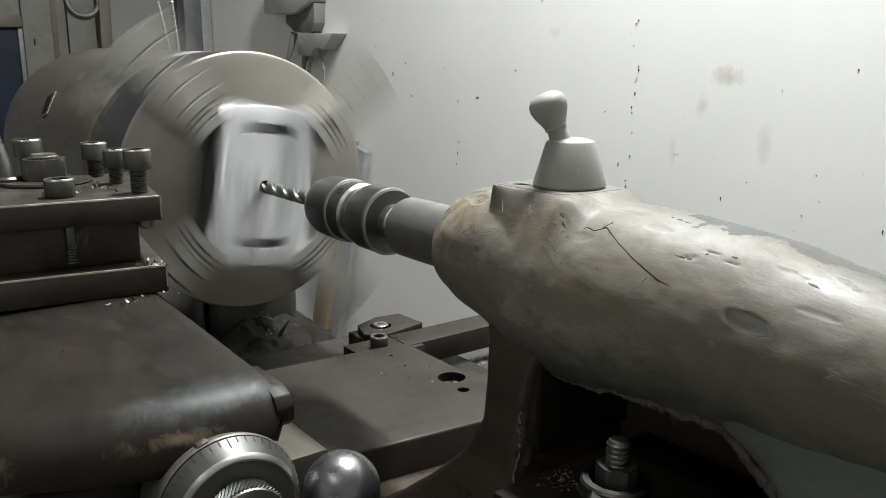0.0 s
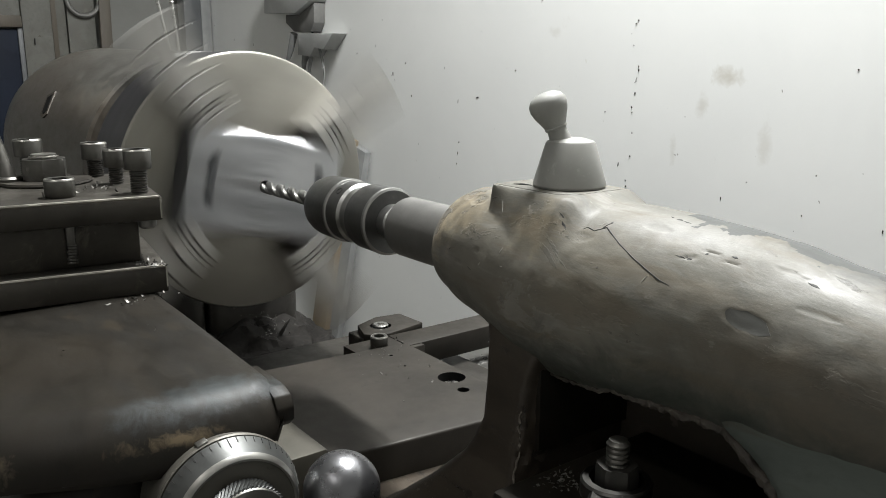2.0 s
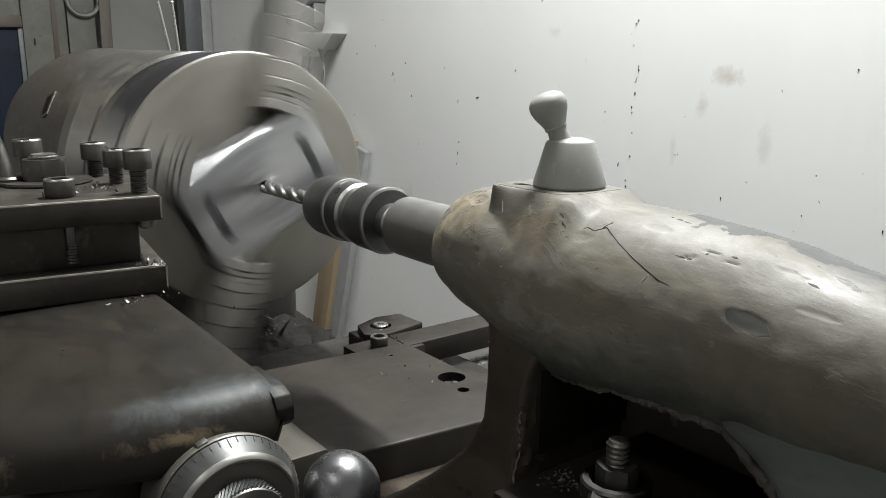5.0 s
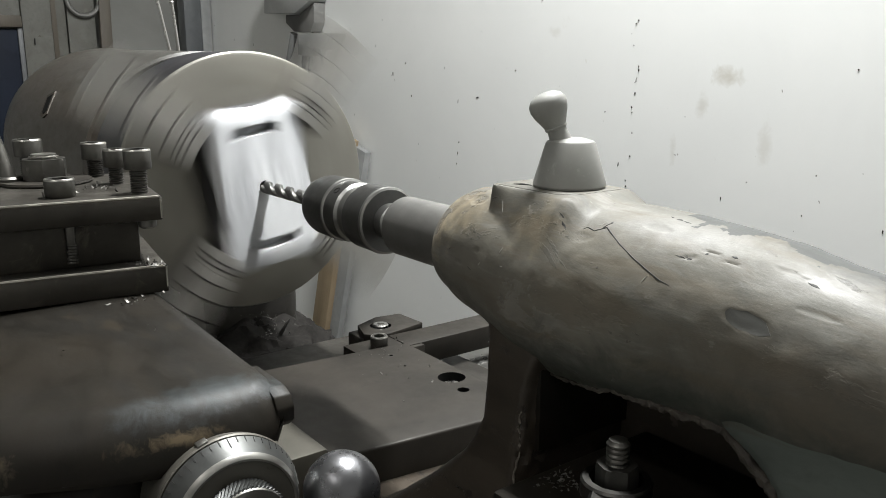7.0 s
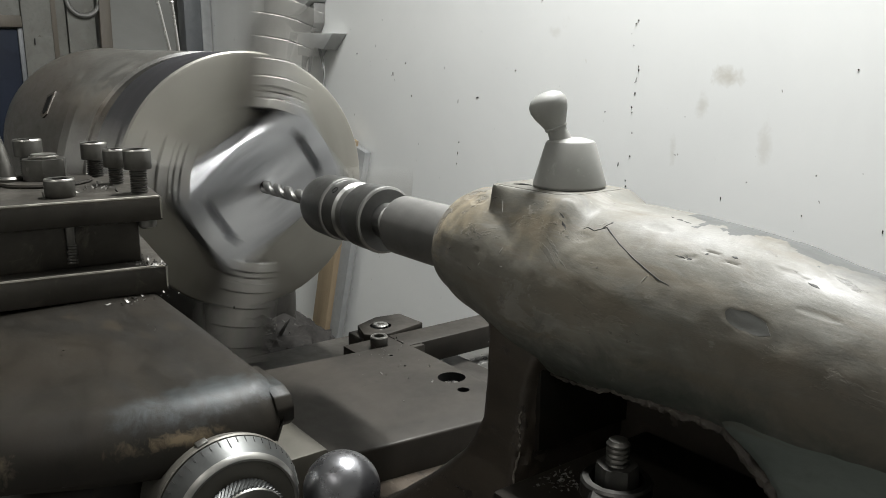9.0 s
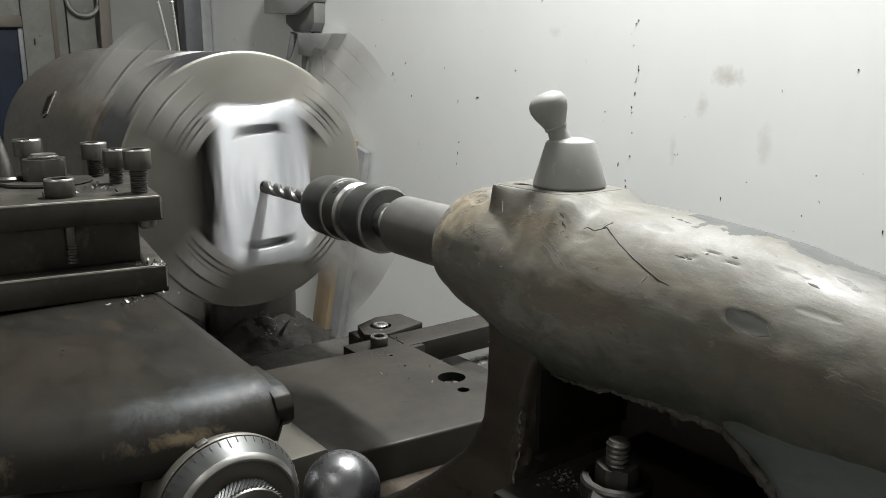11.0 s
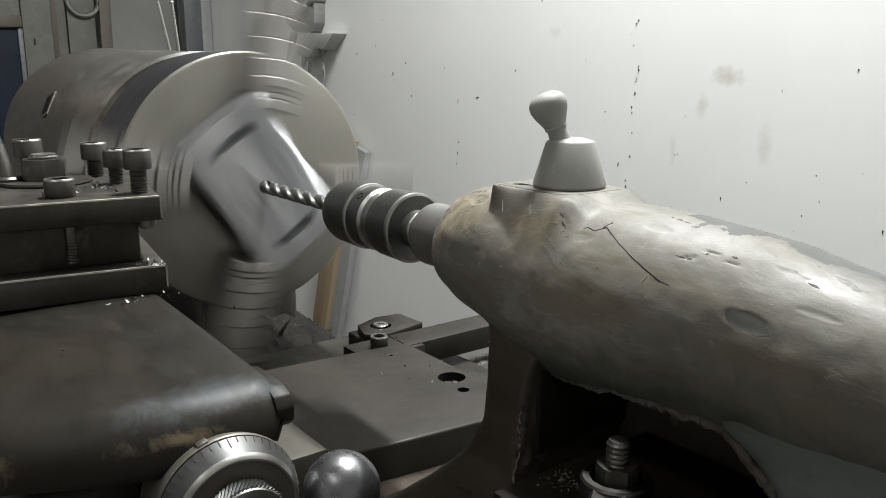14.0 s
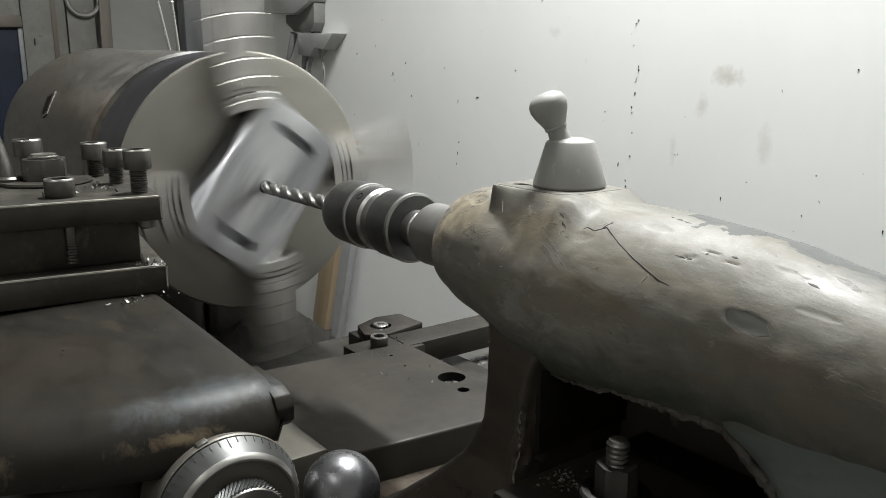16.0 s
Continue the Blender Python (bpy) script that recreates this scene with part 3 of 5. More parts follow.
tool_post()
for x, y, sh, hr, hh in ((0.2095, -0.1605, 0.0160, 0.0088, 0.0130), (0.1560, -0.1605, 0.0122, 0.0080, 0.0125), (0.1060, -0.1620, 0.0132, 0.0094, 0.0125)):
    cap_screw(x, y, 1.079, hr, hh, sh, "black socket cap screw standing proud on the tool post", "tool post screws")
cap_screw(0.1960, -0.2065, 1.079, 0.0093, 0.0115, 0.0004, "black socket cap screw seated on the tool post", "tool post screws")
cap_screw(0.088, -0.2040, 1.079, 0.0100, 0.0125, 0.0165, "black socket cap screw standing proud on the tool post", "tool post screws")


def clamp_nut():
    n = thing("clamp_nut", "large worn hex nut and washer clamping the tool post", "nut", at=pose(0.121, -0.2000, 1.079, 0, 0, 14))
    part("washer", turned([(0.0, 0.012), (0.0, 0.0305), (0.0012, 0.0312), (0.0026, 0.0305), (0.0028, 0.012)], 64, "z", cap=False), SADDLE, n, "flat worn steel washer")
    part("hex", hex_nut(0.0028, 0.0175, 0.0275, 0.0078), SCREW, n)
    part("stud", turned(thread_profile(0.0, 0.0205, 0.0098, 0.002) + [(0.0208, 0.0085)], 40, "z"), SCREW_EDGE, n, "threaded stud end")


clamp_nut()


def post_handle():
    h = thing("post_handle", "dark curved steel clamping handle on the tool post", "handle")
    part("stem", tube([(0.116, -0.2238, 1.0785), (0.110, -0.2275, 1.100), (0.103, -0.2345, 1.130), (0.096, -0.2440, 1.160), (0.092, -0.252, 1.20)], [0.0075, 0.0065, 0.006, 0.0055, 0.0055], 20), SCREW, h)
    part("foot", turned([(1.0788, 0.0105), (1.0835, 0.0105), (1.0850, 0.0090), (1.0850, 0.004)], 32, "z", at=(0.1155, -0.2240, 0)), SCREW, h)


post_handle()


def compound_slide():
    c = thing("compound_slide", "dark greasy painted compound slide with rounded chipped nose", "slide")
    # rounded nose that sweeps back and down towards its outer end
    bm = bmesh.new()
    rows, steps = [], 28
    for i in range(steps + 1):
        y = -0.294 + (0.294 - 0.162) * i / steps
        t = max(0.0, (-0.186 - y) / 0.108)
        end = min(i, steps - i)
        e = 0.006 * (1 - math.sqrt(max(0.0, 1 - (1 - min(end, 3) / 3) ** 2)))
        xf, zt, zb, r = 0.4315 - 0.040 * t * t - e, 1.0165 - 0.0075 * t * t - e, 0.985 + e * 0.9, 0.0265 - 0.3 * e
        ring = [(-0.03, zb), (xf - 0.0035, zb), (xf - 0.001, zb + 0.001), (xf, zb + 0.0035)]
        ring += [(xf - r + r * math.cos(radians(a)), zt - r + r * math.sin(radians(a))) for a in range(4, 91, 9)] + [(xf - r, zt), (0.30, zt + e * 0.5), (0.15, zt + e), (-0.03, zt + e)]
        u = max(0.0, (i - steps + 7) / 7)
        low = 0.0035 + 0.009 * u * u
        ring[1:4] = [(xf - low, zb), (xf - low * 0.3, zb + low * 0.3), (xf, zb + low)]
        ring = [Vector((x, y - 0.007 * u * max(0.0, min(1.0, (1.004 - z) / 0.018)), z)) for x, z in ring]
        rows.append([bm.verts.new(v + Vector((0, 0, 0.0004 * noise.noise(v * 55)))) for v in ring])
    n = len(rows[0])
    for p, q in zip(rows, rows[1:]):
        for j in range(n):
            bm.faces.new((p[j], p[(j + 1) % n], q[(j + 1) % n], q[j]))
    bm.faces.new(rows[0])
    bm.faces.new(rows[-1][::-1])
    bmesh.ops.recalc_face_normals(bm, faces=bm.faces[:])
    part("slide_top", bm, COMP, c)
    part("slide_body", box(-0.03, 0.405, -0.276, -0.196, 0.86, 0.9865, 0.012, 3), COMP, c)
    part("end_flange", extruded([(0.385, 0.9915), (0.4150, 0.9915), (0.4225, 0.9935), (0.4270, 0.9975), (0.4275, 1.0040), (0.4240, 1.0095), (0.4170, 1.0120), (0.385, 1.0120)], -0.1690, -0.1598, "y", 0.0010), COMP, c, "thin flat end flange")
    part("lower_slide", box(-0.03, 0.26, -0.270, -0.180, 0.896, 0.986, 0.004), BED, c)


compound_slide()


def feed_dial():
    x0, y, z = 0.4310, -0.1968, 0.9674
    d = thing("feed_dial", "graduated steel feed dial with knurled hub and ball handle", "dial", at=pose(x0, y, z))
    part("collar", turned([(-0.022, 0.020), (-0.022, 0.0325), (-0.001, 0.0335), (0.0012, 0.0340), (0.0024, 0.0335), (0.0026, 0.02)], 96, cap=False), DIAL_FACE, d, "fixed index collar")
    ring = part("graduated_ring", turned([(0.0030, 0.02), (0.0030, 0.0330), (0.0036, 0.0334), (0.0125, 0.0294), (0.0140, 0.0284)], 96, cap=False), DIAL, d, "satin steel bevelled ring with engraved scale")
    part("rim", turned([(0.0128, 0.02935), (0.0143, 0.0284), (0.0152, 0.0272), (0.0150, 0.0262)], 96, cap=False), DIAL_RIM, ring, "bright worn rim")
    part("face", turned([(0.0150, 0.0264), (0.0144, 0.0258), (0.0144, 0.012)], 96, cap=False), DIAL_FACE, d)
    part("index_tab", moved(box(-0.003, 0.0016, -0.0026, 0.0026, 0.0332, 0.0347, 0.0005), pose(0, 0, 0, 17, 0, 0)), DIAL_RIM, d)
    knurl = bmesh.new()
    n = 120
    rings = []
    for a, r in ((0.0144, 0.0172), (0.0155, 0.0182), (0.0235, 0.0182), (0.0245, 0.0174), (0.0245, 0.007)):
        ridge = 0.0006 if 0.015 < a < 0.024 else 0
        rings.append([knurl.verts.new((a, (r + ridge * (i % 2)) * math.cos(2 * math.pi * (i + a * 700) / n), (r + ridge * (i % 2)) * math.sin(2 * math.pi * (i + a * 700) / n))) for i in range(n)])
    for p, q in zip(rings, rings[1:]):
        for i in range(n):
            knurl.faces.new((p[i], p[(i + 1) % n], q[(i + 1) % n], q[i]))
    bmesh.ops.recalc_face_normals(knurl, faces=knurl.faces[:])
    hub = part("knurled_hub", knurl, DIAL, d, "knurled steel lock nut", False)
    part("hub_rim", turned([(0.0240, 0.0179), (0.0249, 0.0173), (0.0252, 0.0160), (0.0250, 0.006), (0.022, 0.005)], 64), DIAL_RIM, hub, "bright hub rim")
    for i in range(50):
        long = 0.0055 if i % 5 == 0 else 0.0032
        bm = box(0.0038, 0.0038 + long, -0.00018, 0.00018, -0.0002, 0.0002)
        moved(bm, pose(0, 0, 0, 7.2 * i, 0, 0) @ Matrix.Translation((0.0036, 0, 0.0335)) @ pose(0, 0, 0, 0, 24.2, 0) @ Matrix.Translation((-0.0036, 0, 0)))
        part("scale_mark", bm, INK, ring, "", False)
    ball = Vector((0.4514, -0.1491, 0.9680)) - Vector((x0, y, z))
    bm = bmesh.new()
    bmesh.ops.create_uvsphere(bm, u_segments=64, v_segments=32, radius=0.0181)
    moved(bm, Matrix.Translation(ball))
    part("ball_grip", bm, BALL, d, "polished steel ball")
    part("handle_arm", tube([(0.030, 0, -0.006), (0.031, 0.018, -0.020), tuple(ball + Vector((0.002, -0.008, -0.019))), tuple(ball)], [0.007, 0.006, 0.005, 0.005], 16), BALL, d)
    part("shaft", turned([(0.0, 0.0060), (0.034, 0.0060), (0.036, 0.005)], 32), STEEL, d)


feed_dial()


# ---------------------------------------------------------------- saddle
def saddle():
    s = thing("cross_slide", "oily grey cast iron cross slide with bolt holes and cap screw", "slide")
    bm = extruded([(0.097, -0.0625), (0.281, -0.0625), (0.289, -0.050), (0.301, 0.060), (0.2965, 0.0815), (0.258, 0.1125), (0.113, 0.1135)], 0.852, 0.890, "z")
    front = [e for e in bm.edges if all(v.co.z > 0.889 and v.co.x > 0.255 for v in e.verts)]
    bmesh.ops.bevel(bm, geom=front, offset=0.0022, segments=3, profile=0.5, affect="EDGES")
    plate = part("plate", bm, SADDLE, s)
    for x, y, r in ((0.2143, 0.0955, 0.0125), (0.243, 0.0865, 0.0052), (0.135, 0.083, 0.0018), (0.166, 0.078, 0.0015)):
        cut(plate, turned([(0.876, r), (0.895, r)], 36, "z", at=(x, y, 0)))
        part("bolt_hole", turned([(0.8765, r * 0.99), (0.8768, r * 0.9), (0.8768, 0.0003)], 36, "z", at=(x, y, 0), cap=False), DARKHOLE, plate, "dark counterbored hole")
    part("bolt_in_hole", turned([(0.8768, 0.0088), (0.8825, 0.0088), (0.8838, 0.0078), (0.8838, 0.0040), (0.880, 0.0036)], 32, "z", at=(0.2143, 0.0955, 0)), STEEL, plate)
    part("screw_cover", box(0.0750, 0.1130, 0.1180, 0.330, 0.862, 0.8865, 0.0012), SADDLE, s, "long flat screw cover bar")
    part("way_strip", box(0.078, 0.1180, 0.1140, 0.330, 0.835, 0.8480, 0.0015), STEEL, s, "bright ground way strip")
    part("corner_block", box(0.072, 0.118, 0.066, 0.135, 0.862, 0.8855, 0.0015), SADDLE, s)
    part("apron", box(-0.04, 0.300, -0.270, -0.1655, 0.56, 0.8525, 0.006), BED, s, "dark greasy apron")
    part("nose_lug", box(0.266, 0.288, 0.0305, 0.042, 0.850, 0.8645, 0.003), BED, s)
    part("saddle_body", box(-0.04, 0.262, -0.165, 0.20, 0.813, 0.8525, 0.004), BED, s)
    part("apron_plate", box(0.150, 0.2775, -0.165, -0.0640, 0.8525, 0.8935, 0.0012), CREAM, s, "worn brassy pale top plate")
    lug = part("rear_lug", extruded([(0.030, 0.108), (0.060, 0.098), (0.072, 0.108), (0.074, 0.122), (0.064, 0.170), (0.021, 0.168), (0.017, 0.138)], 0.8800, 0.8880, "z", 0.0012), SADDLE, s, "cast lug with counterbored bolt")
    cut(lug, turned([(0.8840, 0.0115), (0.8900, 0.0115)], 36, "z", at=(0.0465, 0.1270, 0)))
    part("lug_foot", box(0.022, 0.068, 0.100, 0.135, 0.8525, 0.8803, 0.003), BED, s)
    part("lug_bolt", turned([(0.8835, 0.0085), (0.8890, 0.0085), (0.8902, 0.0074), (0.8902, 0.0035), (0.8870, 0.0032)], 32, "z", at=(0.0465, 0.1270, 0)), STEEL, s)


saddle()
cap_screw(0.1000, 0.0915, 0.8855, 0.0088, 0.0125, 0.0004, "black socket cap screw seated on the cross slide")


# ---------------------------------------------------------------- tailstock
STATIONS = [(0.3530, 0.0002, 0.0214), (0.3550, 0.0004, 0.0250), (0.3590, 0.0004, 0.0298), (0.3655, 0.0007, 0.0337), (0.3760, 0.0010, 0.0371),
            (0.3900, 0.0006, 0.0398), (0.4080, -0.0004, 0.0428), (0.4300, -0.0030, 0.0472), (0.4500, -0.0054, 0.0499), (0.4750, -0.007, 0.0507),
            (0.5000, -0.0065, 0.0503), (0.5250, -0.006, 0.0490), (0.5500, -0.006, 0.0472), (0.5750, -0.007, 0.0458), (0.6000, -0.0105, 0.0440),
            (0.6400, -0.0135, 0.0425), (0.6900, -0.016, 0.0415), (0.7300, -0.017, 0.0405)]


def station(x):
    for (a, d0, r0), (b, d1, r1) in zip(STATIONS, STATIONS[1:]):
        if a <= x <= b:
            k = (x - a) / (b - a)
            return d0 + (d1 - d0) * k, r0 + (r1 - r0) * k
    return STATIONS[-1][1:]


# shallow hollows where paint or filler has come away: along, degrees, half sizes, depth
DENTS = [(0.584, 28.5, 0.0105, 5.0, 0.0003), (0.4750, 48.5, 0.0026, 2.8, 0.0005), (0.5465, 51, 0.0018, 1.5, 0.0005), (0.5495, 52.5, 0.0014, 1.2, 0.0005), (0.5230, 66, 0.0080, 2.6, 0.00025), (0.6080, 46, 0.0090, 2.0, 0.00022),
         (0.5560, 59, 0.0040, 0.9, 0.0004), (0.5660, 56, 0.0035, 0.8, 0.0004), (0.4890, 48, 0.0050, 3.5, 0.00022), (0.3950, 58, 0.0060, 7.0, 0.0005), (0.3820, 66, 0.0050, 7.0, 0.0005), (0.4180, 18, 0.0030, 1.6, 0.0003),
         (0.4000, 2, 0.0040, 1.8, 0.0003), (0.5900, 64, 0.0080, 1.4, 0.0003)]


def lip_angle(x):
    """Where the broken lower edge of the barrel lies."""
    return float(np.interp(x, [0.466, 0.486, 0.5226, 0.566, 0.60], [-53, -48.5, -42.5, -41, -44]))


def on_barrel(x, deg, lift=0.0):
    """A place on the barrel; deg 0 is towards the operator, 90 the top."""
    d, r = station(x)
    a = radians(deg)
    at = Vector((x, -r * math.cos(a), AX + d + r * math.sin(a)))
    near = max(0.0, min(1.0, (0.425 - x) / 0.05))
    lift += 0.0016 * near * noise.noise(Vector((x * 60, at.y * 34, at.z * 34)) + Vector((1, 2, 9)))
    lift += 0.0006 * noise.noise(at * 30 + Vector((3, 6, 0))) + 0.00022 * noise.noise(at * 130) + 0.0003 * noise.noise(at * 75)
    for dx, da, rx, ra, deep in DENTS:
        q = ((x - dx) / rx) ** 2 + (((deg - da + 180) % 360 - 180) / ra) ** 2
        if q < 2.2:
            q *= 1 + 0.45 * noise.noise(at * 120) + 0.25 * noise.noise(at * 320)
            lift -= deep * max(0.0, min(1.0, (1.15 - q) / 0.35))
            lift += 0.12 * deep * max(0.0, 1 - abs(q - 1.3) / 0.3)
    p = Vector((x, -(r + lift) * math.cos(a), AX + d + (r + lift) * math.sin(a)))
    if 0.412 <= x <= 0.487 and p.z > AX:
        # the casting swells up to the flat lever seat
        soft = 0.003 + 0.016 * min(1.0, (x - 0.412) / 0.040)
        k = max(0.0, 1 - max(0.0, -0.0260 - p.y) / soft) * max(0.0, 1 - max(0.0, x - 0.469) / 0.018) * max(0.0, 1 - max(0.0, p.y - 0.02) / 0.01)
        k = k * k * (3 - 2 * k)
        p.z += k * max(0.0, 1.0968 - p.z)
    return p


def skin_patch(name, outline, material, parent, lift, label):
    """A thin raised flake that follows the barrel; outline in (x, degrees)."""
    cx = sum(p[0] for p in outline) / len(outline)
    ca = sum(p[1] for p in outline) / len(outline)
    bm = bmesh.new()
    rings = []
    for k, l in ((1.0, -0.0006), (0.985, lift * 0.7), (0.93, lift), (0.6, lift), (0.3, lift)):
        rings.append([bm.verts.new(on_barrel(cx + (x - cx) * k, ca + (a - ca) * k, l)) for x, a in outline])
    c = bm.verts.new(on_barrel(cx, ca, lift))
    n = len(outline)
    for p, q in zip(rings, rings[1:]):
        for i in range(n):
            bm.faces.new((p[i], p[(i + 1) % n], q[(i + 1) % n], q[i]))
    for i in range(n):
        bm.faces.new((rings[-1][i], rings[-1][(i + 1) % n], c))
    bmesh.ops.recalc_face_normals(bm, faces=bm.faces[:])
    return part(name, bm, material, parent, label)


def blob(cx, ca, rx, ra, n=18, seed=1, jag=0.25):
    rnd = random.Random(seed)
    return [(cx + rx * math.cos(2 * math.pi * i / n) * (1 + jag * (rnd.random() - 0.5) * 2), ca + ra * math.sin(2 * math.pi * i / n) * (1 + jag * (rnd.random() - 0.5) * 2)) for i in range(n)]


def tailstock():
    t = thing("tailstock", "chipped grey-green painted cast iron tailstock with cracked filler", "tailstock")
    bm = bmesh.new()
    n, rings = 336, []
    xs = []
    for (a, _, _), (b, _, _) in zip(STATIONS, STATIONS[1:]):
        k = max(1, int((b - a) / 0.0011))
        xs += [a + (b - a) * i / k for i in range(k)]
    xs.append(STATIONS[-1][0])
    for x in xs:
        rings.append([bm.verts.new(on_barrel(x, 360 * i / n)) for i in range(n)])
    for p, q in zip(rings, rings[1:]):
        for i in range(n):
            bm.faces.new((p[i], p[(i + 1) % n], q[(i + 1) % n], q[i]))
    bm.faces.new(rings[0][::-1])
    bm.faces.new(rings[-1])
    bmesh.ops.recalc_face_normals(bm, faces=bm.faces[:])
    bm.normal_update()
    # the filler laid bare over the top of the nose
    for f in bm.faces:
        c = f.calc_center_median()
        ang = math.degrees(math.atan2(c.z - AX + 0.005, -c.y))
        k = noise.fractal(c * 60, 1.0, 2.0, 4)
        if 14 < ang + 22 * k < 125 and c.x < 0.364 + 0.036 * max(0.0, min(1.0, (ang - 25) / 45)) + 0.020 * k:
            f.material_index = 1
        elif c.x > 0.525 and 84 - 30 * (c.x - 0.525) + 16 * k < ang < 150:
            f.material_index = 2
    # hollow underneath, behind the front leg
    gone = []
    for f in bm.faces:
        c = f.calc_center_median()
        d, _ = station(min(c.x, 0.73))
        ang = math.degrees(math.atan2(c.z - AX - d, -c.y))
        if 0.461 < c.x < 0.62 and -118 < ang < lip_angle(c.x) + 1.2 * noise.noise(c * 160):
            gone.append(f)
    bmesh.ops.delete(bm, geom=gone, context="FACES")
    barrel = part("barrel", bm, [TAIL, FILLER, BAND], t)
    # pad under the clamping lever
    pad = extruded([(0.4115, -0.0245), (0.4600, -0.0245), (0.4680, -0.0160), (0.4680, 0.0205), (0.4115, 0.0205)], 1.060, 1.0972, "z", 0.0008)
    seat = part("lever_pad", pad, TAIL, t)
    part("seat_slot", tube([(0.4210, -0.0185, 1.0972), (0.4260, -0.0165, 1.0974), (0.4310, -0.0140, 1.0972)], [0.0004, 0.0008, 0.0004], 6), INK, seat, "dark key slot")
    # front leg: flares forward into the foot below and into the barrel above
    leg = bmesh.new()
    rows = []
    for i in range(45):
        z = 0.850 + 0.185 * i / 44
        x0 = float(np.interp(z, [0.850, 0.862, 0.889, 0.915, 0.940, 0.955, 0.967, 0.990, 1.012, 1.035], [0.290, 0.312, 0.350, 0.382, 0.408, 0.4180, 0.4240, 0.4255, 0.4240, 0.408]))
        x1 = float(np.interp(z, [0.850, 0.985, 1.000, 1.012, 1.035], [0.4615, 0.4620, 0.4640, 0.4700, 0.492]))
        h = float(np.interp(z, [0.850, 0.88, 0.91, 0.94, 0.965, 1.01, 1.035], [0.085, 0.071, 0.0585, 0.0490, 0.0455, 0.0430, 0.034]))
        m, hx, ring = (x0 + x1) / 2, (x1 - x0) / 2, []
        for k in range(64):
            a = 2 * math.pi * k / 64
            c, v = math.cos(a), math.sin(a)
            p = Vector((m + hx * abs(c) ** 0.30 * (1 if c > 0 else -1), h * abs(v) ** 0.30 * (1 if v > 0 else -1), z))
            rag = 0.0016 * noise.noise(p * 42) + 0.0009 * noise.noise(p * 120)
            if p.x > m and z < 0.985:
                rag += 0.0016 * noise.noise(p * 190)
            ring.append(leg.verts.new(p + Vector((rag, -rag, 0))))
        rows.append(ring)
    for p, q in zip(rows, rows[1:]):
        for k in range(64):
            leg.faces.new((p[k], p[(k + 1) % 64], q[(k + 1) % 64], q[k]))
    leg.faces.new(rows[0][::-1])
    leg.faces.new(rows[-1])
    bmesh.ops.recalc_face_normals(leg, faces=leg.faces[:])
    front = part("front_leg", leg, LEG, t, "grimy brown flared front leg")
    rnd = random.Random(12)
    scar = [(0.4590 + rnd.uniform(-0.0012, 0.0010), -0.0445 - 0.0050 * max(0, 8 - i) / 8, 0.934 + 0.0032 * i) for i in range(16)]
    part("rust_scar", rough_up(tube(scar, [0.0003 + 0.0007 * rnd.random() for _ in scar], 7), 0.0005, 420, 3.0), SCAR, front, "flaked rusty edge with its glints as pale colour")
    part("paint_step", tube([on_barrel(0.440, -47, 0.0002), on_barrel(0.447, -50, 0.0004), on_barrel(0.455, -51, 0.0004), on_barrel(0.463, -50.5, 0.0002)], [0.0002, 0.0005, 0.0005, 0.0002], 6), INK, front, "dark chipped paint step")
    arch = extruded([(0.572, 1.0170), (0.588, 1.0105), (0.597, 1.0050), (0.604, 0.9990), (0.613, 0.987), (0.622, 0.968), (0.630, 0.943), (0.635, 0.86), (0.76, 0.86), (0.76, 1.040), (0.60, 1.045)], -0.0400, 0.0430, "y", 0.005)
    bmesh.ops.subdivide_edges(arch, edges=arch.edges[:], cuts=3, use_grid_fill=True)
    for v in arch.verts:
        if v.co.y < 0:
            v.co.y -= 0.030 * max(0.0, (1.022 - v.co.z) / 0.16)
    arch.normal_update()
    part("rear_leg", rough_up(arch, 0.001, 60, 4.0), TEAL, t, "dark teal painted rear leg")
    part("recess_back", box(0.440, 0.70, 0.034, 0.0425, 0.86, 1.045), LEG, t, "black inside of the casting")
    # added sheet: the recess shade on the leg's inner face, as dark paint
    part("recess_wall", rough_up(box(0.457, 0.4650, -0.036, 0.046, 0.958, 1.02, 0.001), 0.0006, 60, 2.0), COMP, t, "inner wall coloured near-black for the recess shade")
    rim = [on_barrel(0.461 + 0.0088 * i, lip_angle(0.461 + 0.0088 * i), 0.0) for i in range(14)] + [Vector((0.588, -0.0405, 1.0090)), Vector((0.597, -0.0415, 1.0035)), Vector((0.604, -0.0425, 0.9975)), Vector((0.613, -0.044, 0.985)), Vector((0.622, -0.0475, 0.966))]
    fine = []
    for p, q in zip(rim, rim[1:]):
        fine += [p.lerp(q, k / 9) for k in range(9)]
    fine = [p + Vector((0.0, 0.0012 * noise.noise(p * 150), 0.0018 * noise.noise(p * 110 + Vector((4, 1, 0))))) for p in fine]
    lip = tube(fine, [0.0009 + 0.0010 * abs(noise.noise(p * 240)) + 0.0013 * max(0.0, min(1.0, (p.x - 0.52) / 0.04)) for p in fine], 12)
    lip.normal_update()
    rough_up(lip, 0.0010, 330, 2.0)
    lip.normal_update()
    part("casting_lip", rough_up(lip, 0.0007, 700, 8.0), RUST, barrel, "rough broken casting edge")
    part("base_plate", box(0.262, 0.76, -0.135, 0.14, 0.812, 0.862, 0.004), LEG, t)
    part("clamp_ledge", box(0.4800, 0.612, -0.082, 0.034, 0.86, 0.958, 0.003), COMP, t)
